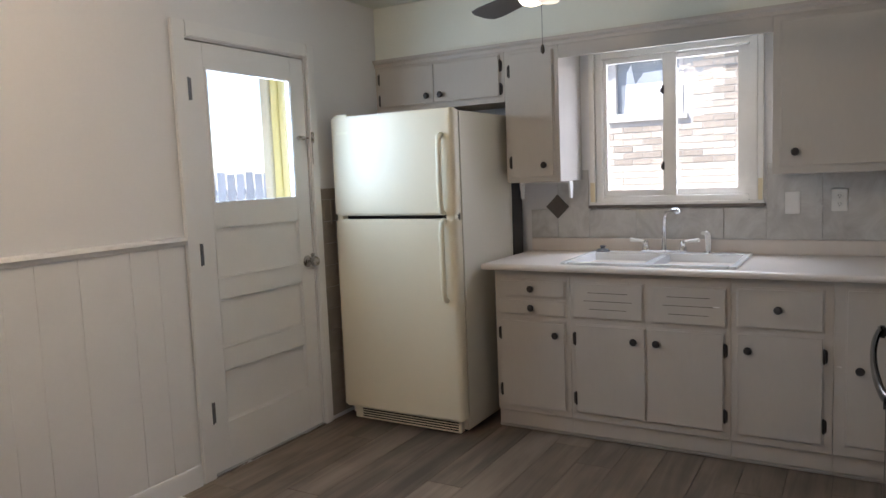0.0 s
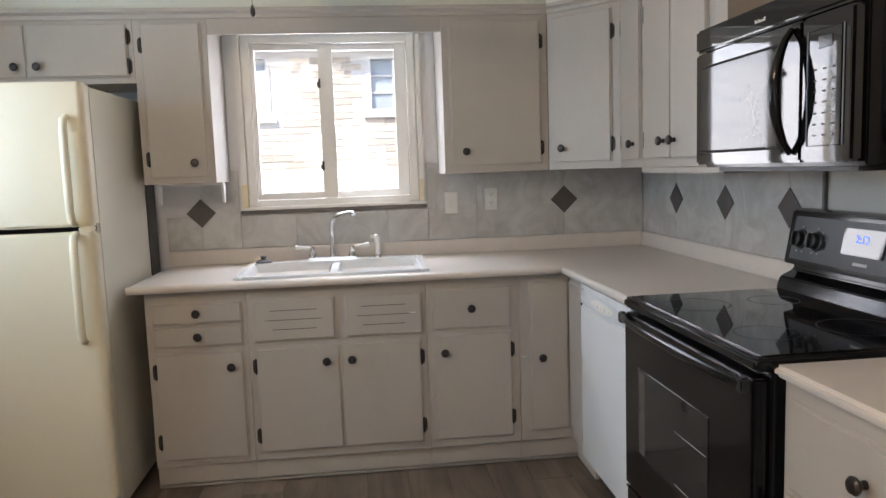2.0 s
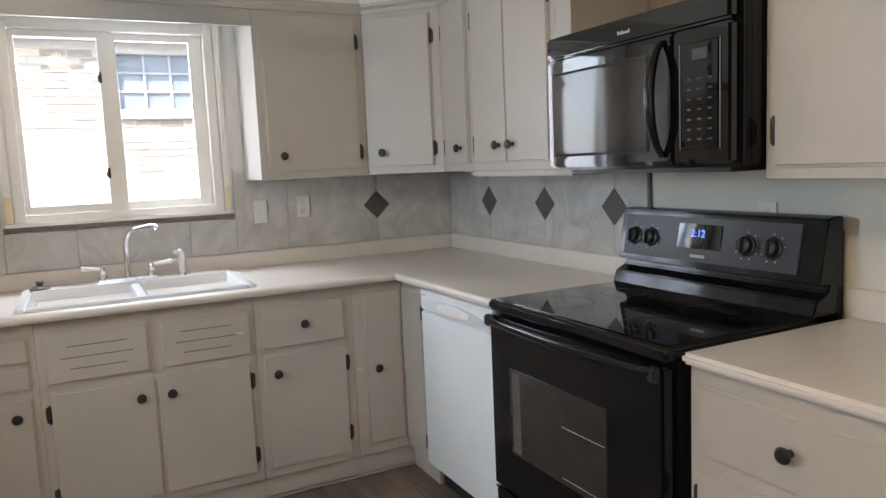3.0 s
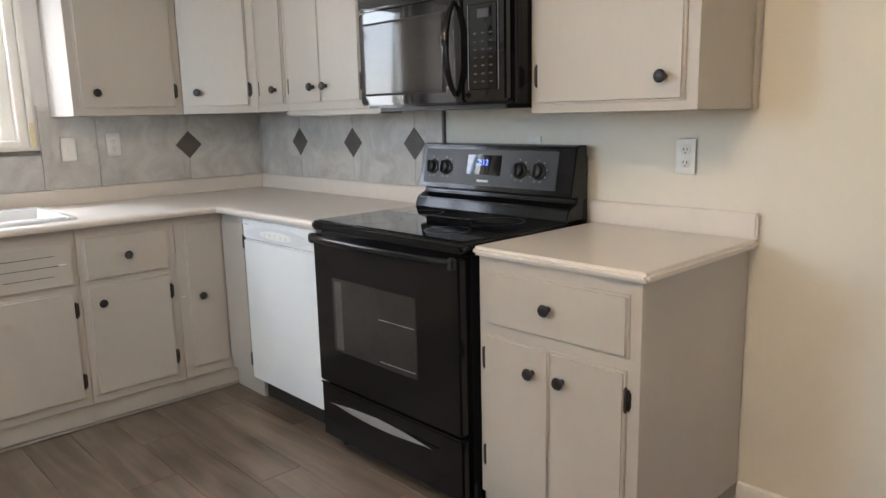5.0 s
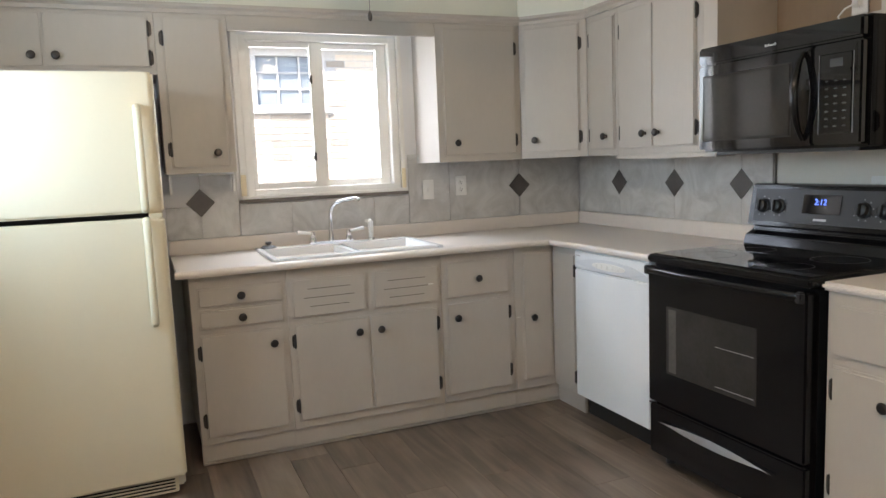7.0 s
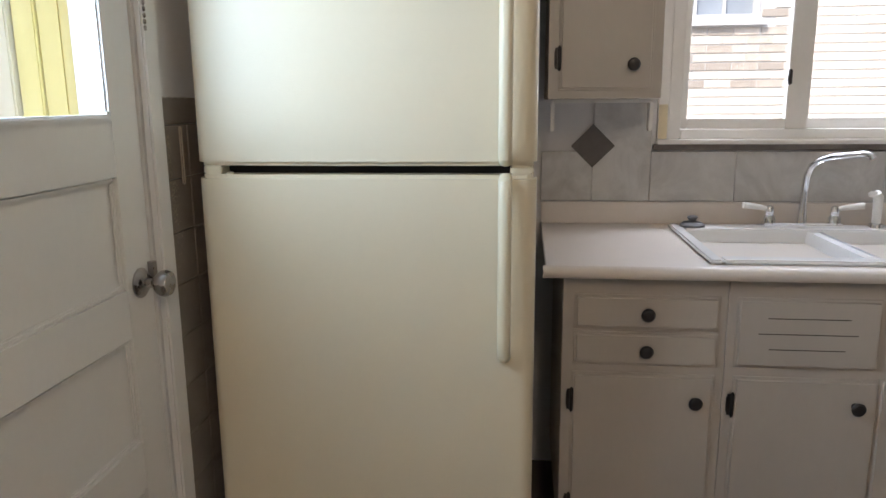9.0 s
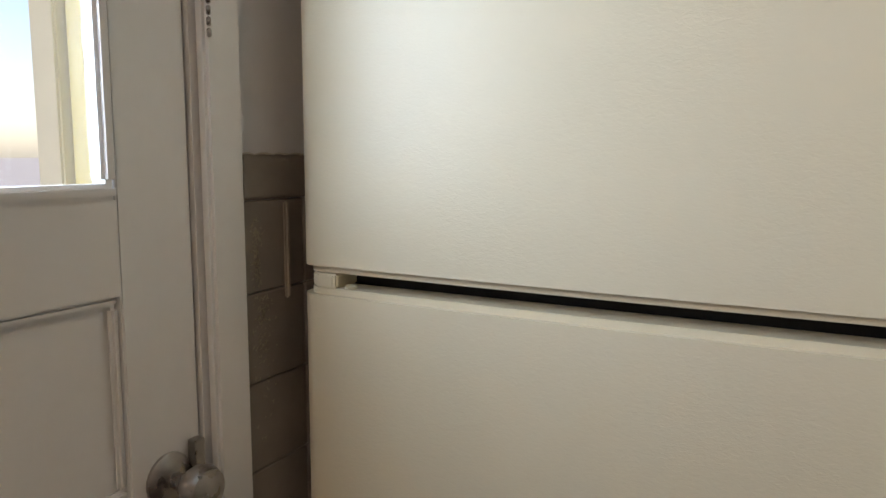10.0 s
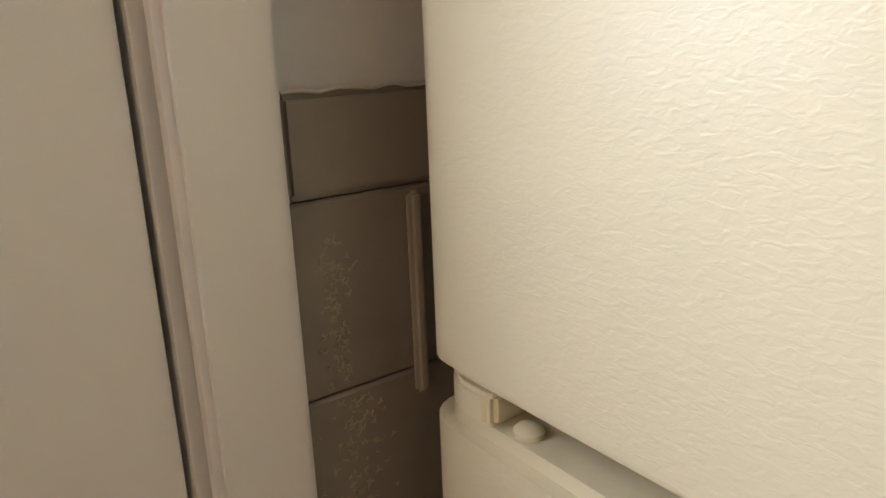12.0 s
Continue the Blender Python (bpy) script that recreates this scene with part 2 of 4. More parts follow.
# ---------------------------------------------------------------- mesh helpers
def box(bm, x0, x1, y0, y1, z0, z1, bevel=0.0, seg=2):
    m = Matrix.Translation(((x0 + x1) / 2, (y0 + y1) / 2, (z0 + z1) / 2)) @ Matrix.Diagonal((abs(x1 - x0), abs(y1 - y0), abs(z1 - z0), 1))
    made = bmesh.ops.create_cube(bm, size=1, matrix=m)["verts"]
    if bevel:
        edges = list({e for v in made for e in v.link_edges})
        bmesh.ops.bevel(bm, geom=edges, offset=bevel, segments=seg, affect="EDGES", clamp_overlap=True)
    return bm


def block(x0, x1, y0, y1, z0, z1, bevel=0.0, seg=2):
    return box(bmesh.new(), x0, x1, y0, y1, z0, z1, bevel, seg)


def lathe(profile, segments=20, m=None):
    """Turns (radius, height) pairs about z."""
    bm = bmesh.new()
    rings = []
    for r, z in profile:
        rings.append([bm.verts.new((r * math.cos(2 * math.pi * i / segments), r * math.sin(2 * math.pi * i / segments), z)) for i in range(segments)])
    for a, b in zip(rings, rings[1:]):
        for i in range(segments):
            j = (i + 1) % segments
            bm.faces.new((a[i], a[j], b[j], b[i]))
    bm.faces.new(rings[0][::-1])
    bm.faces.new(rings[-1])
    if m is not None:
        bm.transform(m)
    bmesh.ops.recalc_face_normals(bm, faces=bm.faces)
    return bm


def tube(points, radius, sides=12, closed_ends=True):
    """A round bar along a line of points; radius may be a list."""
    bm = bmesh.new()
    pts = [Vector(p) for p in points]
    rad = radius if isinstance(radius, (list, tuple)) else [radius] * len(pts)
    rings = []
    side = None
    for i, p in enumerate(pts):
        d = (pts[min(i + 1, len(pts) - 1)] - pts[max(i - 1, 0)]).normalized()
        if side is None:
            side = d.orthogonal().normalized()
        side = (side - d * side.dot(d)).normalized()
        up = d.cross(side)
        rings.append([bm.verts.new(p + rad[i] * (side * math.cos(2 * math.pi * k / sides) + up * math.sin(2 * math.pi * k / sides))) for k in range(sides)])
    for a, b in zip(rings, rings[1:]):
        for i in range(sides):
            j = (i + 1) % sides
            bm.faces.new((a[i], a[j], b[j], b[i]))
    if closed_ends:
        bm.faces.new(rings[0][::-1])
        bm.faces.new(rings[-1])
    bmesh.ops.recalc_face_normals(bm, faces=bm.faces)
    return bm


def prism(outline, axis, a, b, bevel=0.0):
    """Extrudes a flat outline of pairs along an axis, from a to b."""
    bm = bmesh.new()
    def at(p, q):
        return {"x": (q, p[0], p[1]), "y": (p[0], q, p[1]), "z": (p[0], p[1], q)}[axis]
    lo, hi = [bm.verts.new(at(p, a)) for p in outline], [bm.verts.new(at(p, b)) for p in outline]
    bm.faces.new(lo), bm.faces.new(hi)
    for i in range(len(outline)):
        j = (i + 1) % len(outline)
        bm.faces.new((lo[i], lo[j], hi[j], hi[i]))
    bmesh.ops.recalc_face_normals(bm, faces=bm.faces)
    if bevel:
        bmesh.ops.bevel(bm, geom=list(bm.edges), offset=bevel, segments=2, affect="EDGES", clamp_overlap=True)
    return bm


def mesh_of(name, bm, mat, smooth=True):
    me = bpy.data.meshes.new(name)
    bm.to_mesh(me)
    bm.free()
    me.materials.append(mat)
    if smooth:
        me.polygons.foreach_set("use_smooth", [True] * len(me.polygons))
        me.set_sharp_from_angle(angle=radians(38))
    return me


def part(name, bm, mat, parent, label=""):
    ob = new(name, mesh_of(name, bm, mat))
    ob.parent = parent
    return tagged(ob, label)


def thing(name, m, label, category, group="", kind=""):
    ob = new(name)
    ob.empty_display_size = 0.1
    ob.matrix_basis = m
    return tagged(ob, label, category, group, kind)


def solid(name, bm, mat, label, category, kind="", group=""):
    return tagged(new(name, mesh_of(name, bm, mat)), label, category, group, kind)


def joined(*bms):
    me = bpy.data.meshes.new("tmp")
    out = bmesh.new()
    for b in bms:
        b.to_mesh(me)
        out.from_mesh(me)
        b.free()
    bpy.data.meshes.remove(me)
    return out


# ---------------------------------------------------------------- structure
W, BACK, H, T = 3.41, -6.3, 2.44, 0.14
GX0, GX1, GZ0, GZ1 = 1.30, 2.175, 1.20, 2.05      # kitchen window opening
DY0, DY1, DZ = -1.845, -1.037, 2.06               # entry door opening
RX0, RX1, RZ0, RZ1 = 1.1, 2.0, 1.0, 2.0           # window in the rear wall

wall_n = block(-T, GX0, 0, T, -0.1, H)
box(wall_n, GX1, W + T, 0, T, -0.1, H)
box(wall_n, GX0, GX1, 0, T, -0.1, GZ0)
box(wall_n, GX0, GX1, 0, T, GZ1, H)
wall_north = solid("wall_north", wall_n, WALL, "white painted wall round the kitchen window", "wall", "structure")
wall_w = block(-T, 0, BACK, DY0, -0.1, H)
box(wall_w, -T, 0, DY1, 0, -0.1, H)
box(wall_w, -T, 0, DY0, DY1, DZ, H)
wall_west = solid("wall_west", wall_w, WALL, "white painted wall round the entry door", "wall", "structure")
wall_east = solid("wall_east", block(W, W + T, BACK, 0, -0.1, H), CREAM, "cream painted wall behind the range", "wall", "structure")
wall_s = block(-T, RX0, BACK - T, BACK, -0.1, H)
box(wall_s, RX1, W + T, BACK - T, BACK, -0.1, H)
box(wall_s, RX0, RX1, BACK - T, BACK, -0.1, RZ0)
box(wall_s, RX0, RX1, BACK - T, BACK, RZ1, H)
wall_south = solid("wall_south", wall_s, CREAM, "plain cream painted rear wall with a window", "wall", "structure")
solid("ceiling", block(-T, W + T, BACK - T, T, H, H + 0.12), SOFFIT, "plain pale painted ceiling", "ceiling", "structure")
subfloor = solid("floor", block(-T, W + T, BACK - T, T, -0.12, -0.006), JOINT, "grey-brown wood-look vinyl plank floor", "floor", "structure")

window_2 = thing("window_2", pose((RX0 + RX1) / 2, BACK, RZ0), "plain white window in the rear wall", "window", kind="structure")
hw, hh = (RX1 - RX0) / 2, RZ1 - RZ0
wf = block(-hw, -hw + 0.06, -0.08, 0.02, 0, hh, 0.004)
for a in ((hw - 0.06, hw, 0, hh), (-hw + 0.06, hw - 0.06, 0, 0.06), (-hw + 0.06, hw - 0.06, hh - 0.06, hh), (-0.03, 0.03, 0.06, hh - 0.06)):
    box(wf, a[0], a[1], -0.08, 0.02, a[2], a[3], 0.004)
part("window_frame", wf, VINYL, window_2)

# soffit over the wall cabinets, with a slanted corner
SZ = 2.105
outline = [(0.002, -0.002), (0.002, -0.352), (2.787, -0.352), (3.042, -0.622), (3.042, -2.925), (3.408, -2.925), (3.408, -0.002)]
solid("soffit", prism(outline, "z", SZ, H - 0.002), SOFFIT, "pale painted soffit above the wall cabinets", "soffit", "structure")


def run_trim(name, pts, profile, mat, label):
    """A moulding with an (out, up) profile along a line of plan points."""
    bm = bmesh.new()
    rows = []
    pts = [Vector((*p, 0)) for p in pts]
    for i, p in enumerate(pts):
        d0 = (p - pts[i - 1]).normalized() if i else None
        d1 = (pts[i + 1] - p).normalized() if i + 1 < len(pts) else None
        d0, d1 = d0 or d1, d1 or d0
        n0, n1 = Vector((d0.y, -d0.x, 0)), Vector((d1.y, -d1.x, 0))
        nn = (n0 + n1).normalized()
        nn /= max(0.3, nn.dot(n0))
        rows.append([bm.verts.new(p + nn * o + Vector((0, 0, u))) for o, u in profile])
    for a, b in zip(rows, rows[1:]):
        for i in range(len(profile)):
            j = (i + 1) % len(profile)
            bm.faces.new((a[i], a[j], b[j], b[i]))
    bm.faces.new(rows[0]), bm.faces.new(rows[-1][::-1])
    bmesh.ops.recalc_face_normals(bm, faces=bm.faces)
    return solid(name, bm, mat, label, "trim", "structure")


run_trim("trim_1", [(0.003, -0.362), (2.790, -0.362), (3.050, -0.630), (3.050, -2.930)],
         [(0, 2.075), (0.010, 2.075), (0.012, 2.092), (0.026, 2.104), (0.028, 2.118), (0, 2.118)], CAB,
         "greige crown moulding along the cabinet tops")

# chair rail, baseboards and panelled wainscot beside the entry door
solid("trim_2", prism([(0.001, 1.128), (0.018, 1.128), (0.022, 1.138), (0.034, 1.150), (0.030, 1.163), (0.012, 1.168), (0.001, 1.168)], "y", BACK, -1.935),
      TRIM, "white painted chair rail above the wainscot", "chair rail", "structure")
wains = thing("wainscot", pose(0, 0, 0), "white painted grooved board wainscot below the chair rail", "wainscot", kind="structure")
y, i = -1.937, 0
while y > BACK + 0.4:
    w = (0.145, 0.140, 0.232, 0.175, 0.125)[i % 5]
    part("panel", block(0.001, 0.0095, y - w + 0.001, y - 0.001, 0.10, 1.128, 0.0035), TRIM, wains)
    y -= w
    i += 1
part("backing", block(0.0005, 0.0065, y, -1.937, 0.09, 1.128), TRIM, wains)
bb = [(0.001, 0.0), (0.020, 0.0), (0.020, 0.085), (0.014, 0.100), (0.001, 0.104)]
solid("baseboard", prism(bb, "y", BACK, -1.937), TRIM, "white baseboard under the wainscot", "baseboard", "structure")
solid("baseboard", prism([(W - a, b) for a, b in bb], "y", BACK, -2.935), TRIM, "cream white baseboard along the wall", "baseboard", "structure")
vent = thing("floor_register", pose(0.075, -2.20, 0), "white metal floor register beside the baseboard", "vent")
part("frame", joined(block(-0.05, -0.04, -0.13, 0.13, 0, 0.006), block(0.04, 0.05, -0.13, 0.13, 0, 0.006), block(-0.04, 0.04, -0.13, -0.12, 0, 0.006), block(-0.04, 0.04, 0.12, 0.13, 0, 0.006)), TRIM, vent)
part("backing", block(-0.04, 0.04, -0.12, 0.12, 0.0002, 0.001), SHADOWBLACK, vent)
for k in range(11):
    part("slat", block(-0.04, 0.04, -0.112 + k * 0.022, -0.104 + k * 0.022, 0.001, 0.005), TRIM, vent)

# old painted wall tile in the gap beside the refrigerator
OLDBATTEN = material("faded_batten_paint", (0.38, 0.33, 0.28), 0.5)
old = thing("old_wall_tile", pose(0, 0, 0), "old brown-grey painted wall tile with flaking paint", "wall tile", kind="structure")
part("cap", block(0.001, 0.012, -0.969, -0.02, 1.285, 1.346, 0.004), OLDTILE, old)
for r in range(10):
    for c in range(8):
        y1 = -0.969 + 0.128 * c
        part("tile", block(0.001, 0.009, y1, min(y1 + 0.125, -0.02), 1.284 - 0.126 * (r + 1) + 0.001, 1.284 - 0.126 * r - 0.0005, 0.002, 1), OLDTILE, old)
part("batten", block(0.009, 0.017, -0.890, -0.880, 1.142, 1.281, 0.003), OLDBATTEN, old, "narrow painted batten")
flakes = bmesh.new()
rnd = random.Random(5)
for k in range(210):
    zc = 1.262 - abs(rnd.gauss(0, 0.12)) if k > 40 else 1.150 - abs(rnd.gauss(0, 0.06))
    yc = -0.944 + rnd.gauss(0, 0.005 + 0.006 * (zc < 1.155)) + 0.008 * (zc < 1.155)
    if abs(zc - 1.158) < 0.005 or yc < -0.966:
        continue
    # each chip is a little net of short curled ridges
    a0, size = rnd.uniform(0, 6.3), rnd.uniform(0.002, 0.005)
    for j in range(rnd.choice((2, 3, 3))):
        a = a0 + 2.1 * j + rnd.uniform(-0.4, 0.4)
        ln, wd = size * rnd.uniform(0.5, 1.0), rnd.uniform(0.0003, 0.0007)
        dy, dz = math.cos(a), math.sin(a)
        foot = [(yc - dz * wd, zc + dy * wd), (yc + dz * wd, zc - dy * wd), (yc + dy * ln + dz * wd * 0.4, zc + dz * ln - dy * wd * 0.4), (yc + dy * ln - dz * wd * 0.4, zc + dz * ln + dy * wd * 0.4)]
        lo = [flakes.verts.new((0.0088, p, q)) for p, q in foot]
        hi = [flakes.verts.new((0.0098, p, q)) for p, q in foot]
        flakes.faces.new(hi)
        for i in range(4):
            flakes.faces.new((lo[i], lo[(i + 1) % 4], hi[(i + 1) % 4], hi[i]))
bmesh.ops.recalc_face_normals(flakes, faces=flakes.faces)
part("paint_flakes", flakes, material("chipped_pale_paint", (0.40, 0.345, 0.25), 0.4), old, "pale chips in the paint")
part("caulk_line", tube([(0.012, -0.968 + 0.012 * k, 1.3465 + 0.0012 * math.sin(2.3 * k)) for k in range(12)], [0.0010 + 0.0005 * (k % 3 == 1) for k in range(12)], 6), material("ragged_pale_paint_edge", (0.52, 0.48, 0.42), 0.6), old, "ragged paint edge")

# ---------------------------------------------------------------- entry door
door = thing("door_1", pose(0, (DY0 + DY1) / 2, 0), "closed white five-panel entry door with a glazed top", "door", kind="structure")
cy = (DY0 + DY1) / 2
dw = (DY1 - DY0) / 2 - 0.005
FX, BX = -0.004, -0.044
lites = [(0.242, 0.494), (0.602, 0.842), (0.947, 1.187)]
zs = [0.012, 0.242, 0.494, 0.602, 0.842, 0.947, 1.187, 1.295, 1.945, 2.052]
py0, py1 = -1.738 - cy, -1.146 - cy
slab = block(BX, FX, -dw, py0, zs[0], zs[-1], 0.002)
box(slab, BX, FX, py1, dw, zs[0], zs[-1], 0.002)
for a, b in ((zs[0], zs[1]), (zs[2], zs[3]), (zs[4], zs[5]), (zs[6], zs[7]), (zs[8], zs[9])):
    box(slab, BX, FX, py0, py1, a, b)
part("slab", slab, TRIM, door)
for a, b in lites:
    part("panel", block(BX + 0.006, FX - 0.014, py0 + 0.001, py1 - 0.001, a + 0.001, b - 0.001), TRIM, door)
    mold = bmesh.new()
    for q in ((py0, py1, b - 0.012, b), (py0, py1, a, a + 0.012)):
        box(mold, FX - 0.014, FX - 0.004, q[0], q[1], q[2], q[3], 0.004)
    for q in ((py0, py0 + 0.012), (py1 - 0.012, py1)):
        box(mold, FX - 0.014, FX - 0.004, q[0], q[1], a + 0.012, b - 0.012, 0.004)
    part("moulding", mold, TRIM, door)
gm = bmesh.new()
for q in ((py0, py1, 1.295, 1.313), (py0, py1, 1.927, 1.945), (py0, py0 + 0.018, 1.313, 1.927), (py1 - 0.018, py1, 1.313, 1.927)):
    box(gm, FX - 0.020, FX + 0.006, q[0], q[1], q[2], q[3], 0.005)
part("glass_bead", gm, TRIM, door)
pane = part("pane", block(-0.030, -0.025, py0 + 0.012, py1 - 0.012, 1.307, 1.933), GLASS, door)
pane.visible_shadow = False
cas = bmesh.new()
for q in ((DY0 - 0.082, DY0 - 0.006, 0.0, DZ + 0.075), (DY1 + 0.006, DY1 + 0.067, 0.0, DZ + 0.075), (DY0 - 0.006, DY1 + 0.006, DZ + 0.004, DZ + 0.075)):
    box(cas, 0.0005, 0.020, q[0] - cy, q[1] - cy, q[2], q[3], 0.005)
part("casing", cas, TRIM, door)
stp = bmesh.new()
for q in ((DY0, DY0 + 0.001, 0, DZ), (DY1 - 0.001, DY1, 0, DZ), (DY0 + 0.001, DY1 - 0.001, DZ - 0.002, DZ)):
    box(stp, -T + 0.002, 0.0, q[0] - cy, q[1] - cy, q[2], q[3])
part("jamb", stp, TRIM, door)
dst = bmesh.new()
for q in ((DY0 + 0.0005, DY0 + 0.03, 0.011, DZ - 0.001), (DY1 - 0.03, DY1 - 0.0005, 0.011, DZ - 0.001), (DY0 + 0.03, DY1 - 0.03, DZ - 0.03, DZ - 0.001)):
    box(dst, -0.075, -0.0455, q[0] - cy, q[1] - cy, q[2], q[3])
part("door_stop", dst, TRIM, door)
part("threshold", block(-T, 0.018, DY0 - cy + 0.004, DY1 - cy - 0.004, 0.0, 0.011, 0.003), STEEL, door, "worn metal threshold")
for z in (1.833, 1.073, 0.313):
    h = joined(block(0.0, 0.004, -dw - 0.012, -dw + 0.020, z - 0.05, z + 0.05, 0.001), lathe([(0.006, -0.052), (0.006, 0.052)], 10, pose(0.006, -dw - 0.001, z)))
    part("hinge", h, GUNMETAL, door, "grey steel hinge")
ROT_OUT = pose(0, 0, 0, 0, 90, 0)
rose = part("door_rose", lathe([(0.033, 0), (0.033, 0.004), (0.026, 0.010), (0.012, 0.013)], 24, pose(FX, -1.094 - cy, 0.951) @ ROT_OUT), NICKEL, door, "round nickel rose")
part("door_knob", lathe([(0.011, 0), (0.011, 0.018), (0.020, 0.026), (0.028, 0.037), (0.0295, 0.047), (0.025, 0.057), (0.010, 0.061)], 24, pose(FX + 0.012, -1.094 - cy, 0.951) @ ROT_OUT), NICKEL, rose, "nickel door knob")
part("strike_plate", block(0.0, 0.014, -1.066 - cy, -1.050 - cy, 0.935, 0.992, 0.001), NICKEL, door)
bolt = part("slide_bolt", block(FX, FX + 0.012, -1.115 - cy, -1.062 - cy, 1.615, 1.640, 0.003), NICKEL, door, "small metal door bolt")
part("pin", tube([(FX + 0.015, -1.135 - cy, 1.628), (FX + 0.015, -1.045 - cy, 1.628)], 0.005, 8), NICKEL, bolt)
part("bolt_keeper", block(0.020, 0.030, -1.034 - cy, -1.016 - cy, 1.60, 1.66, 0.002), NICKEL, door)
chain = bmesh.new()
for k in range(9):
    box(chain, 0.020, 0.026, -1.030 - cy, -1.024 - cy, 1.588 - k * 0.013, 1.599 - k * 0.013, 0.002, 1)
part("door_chain", chain, NICKEL, door, "hanging door chain")

# ---------------------------------------------------------------- kitchen window
win = thing("window_1", pose((GX0 + GX1) / 2, 0, GZ0), "white vinyl sliding window with a narrow dark sill strip", "window", kind="structure")
wx, wh = (GX1 - GX0) / 2, GZ1 - GZ0
fr = bmesh.new()
for q in ((-wx, -wx + 0.042, 0, wh), (wx - 0.042, wx, 0, wh), (-wx + 0.042, wx - 0.042, 0, 0.032), (-wx + 0.042, wx - 0.042, wh - 0.030, wh)):
    box(fr, q[0], q[1], -0.012, 0.085, q[2], q[3], 0.004)
part("window_frame", fr, VINYL, win)


def sash(x0, x1, y0, y1, z0, z1, stile):
    bm = bmesh.new()
    for q in ((x0, x0 + stile[0], z0, z1), (x1 - stile[1], x1, z0, z1), (x0 + stile[0], x1 - stile[1], z0, z0 + 0.034), (x0 + stile[0], x1 - stile[1], z1 - 0.030, z1)):
        box(bm, q[0], q[1], y0, y1, q[2], q[3], 0.003)
    s = part("sash", bm, VINYL, win)
    p = part("pane", block(x0 + stile[0] - 0.004, x1 - stile[1] + 0.004, (y0 + y1) / 2 - 0.003, (y0 + y1) / 2 + 0.003, z0 + 0.030, z1 - 0.026), GLASS, s)
    p.visible_shadow = False
    return s


sash(-wx + 0.043, 0.018, 0.006, 0.030, 0.033, wh - 0.031, (0.022, 0.073))
sash(-0.045, wx - 0.043, 0.034, 0.062, 0.033, wh - 0.031, (0.026, 0.060))
for z in (0.20, 0.62):
    part("latch", joined(block(-0.058, -0.046, -0.006, 0.006, z - 0.025, z + 0.025, 0.003), block(-0.064, -0.052, -0.016, -0.006, z - 0.018, z + 0.008, 0.003)), BRONZE, win, "small dark sash latch")
side = bmesh.new()
for q in ((-wx - 0.034, -wx - 0.002), (wx + 0.002, wx + 0.030)):
    box(side, q[0], q[1], -0.026, -0.001, 0.0, wh + 0.02, 0.004)
part("casing", side, VINYL, win)
aged = bmesh.new()
for q in ((-wx - 0.032, -wx - 0.004), (wx + 0.004, wx + 0.026)):
    box(aged, q[0], q[1], -0.0285, -0.0262, 0.002, 0.115, 0.0005)
part("worn_patch", aged, AGED, win, "yellowed bare strip of trim")
part("stool", block(-wx - 0.036, wx + 0.036, -0.040, -0.001, -0.016, 0.0, 0.004), VINYL, win, "white window stool")
part("sill_strip", block(-wx - 0.045, wx + 0.040, -0.030, -0.001, -0.036, -0.0165, 0.003), GREYTRIM, win, "dark stone-look strip")

# ---------------------------------------------------------------- cabinets
def knob(parent, x, z, y=-0.0):
    return part("knob", lathe([(0.009, 0), (0.008, 0.010), (0.012, 0.015), (0.0175, 0.020), (0.0185, 0.025), (0.014, 0.031), (0.005, 0.033)], 18, pose(x, y, z, 90)), BRONZE, parent, "dark bronze round knob")


def hinge(parent, x, z, y, side):
    """A small surface hinge beside a door edge."""
    bm = block(x + 0.002 * side, x + 0.016 * side, y - 0.0025, y + 0.001, z - 0.022, z + 0.022, 0.001)
    box(bm, x + 0.006 * side, x + 0.014 * side, y - 0.0035, y - 0.0025, z - 0.030, z + 0.030, 0.001)
    return part("hinge", joined(bm, lathe([(0.002, -0.036), (0.0055, -0.030), (0.0055, 0.030), (0.002, 0.036)], 10, pose(x + 0.002 * side, y - 0.006, z))), BRONZE, parent, "dark bronze hinge")


def front(name, parent, x0, x1, z0, z1, knobs=(), hinges=(), grooves=False, split=False):
    """A lipped door or drawer front standing 13 mm off the face frame at y = 0."""
    b = block(x0, x1, -0.013, -0.0005, z0, z1, 0.006, 3)
    box(b, x0 - 0.003, x1 + 0.003, -0.0042, -0.0006, z0 - 0.003, z1 + 0.003, 0.001, 1)
    d = part(name, b, CAB, parent)
    for kx, kz in knobs:
        knob(d, kx, kz, -0.0132)
    for hx, hz, s in hinges:
        hinge(d, hx, hz, -0.001, s)
    if grooves:
        mx, mz, w = (x0 + x1) / 2, (z0 + z1) / 2, x1 - x0
        for k, f in ((-1, 0.27), (0, 0.35), (1, 0.29)):
            part("vent_slot", block(mx - w * f, mx + w * f, -0.0134, -0.0128, mz + k * 0.042 - 0.0015, mz + k * 0.042 + 0.0015), SLOT, d, "routed vent slot")
    return d


TOE = 0.10


def base_unit(name, m, x0, x1, depth, label, toe=True):
    t = thing(name, m, label, "base cabinet", "kitchen base cabinets")
    part("body", block(x0, x1, 0.0, depth, TOE, 0.882, 0.0015, 1), CAB, t)
    if toe:
        part("toe_board", joined(block(x0, x1, 0.016, 0.034, 0.0, TOE - 0.001), block(x0, x1, 0.006, 0.016, 0.0, 0.018, 0.005)), CAB, t)
    return t


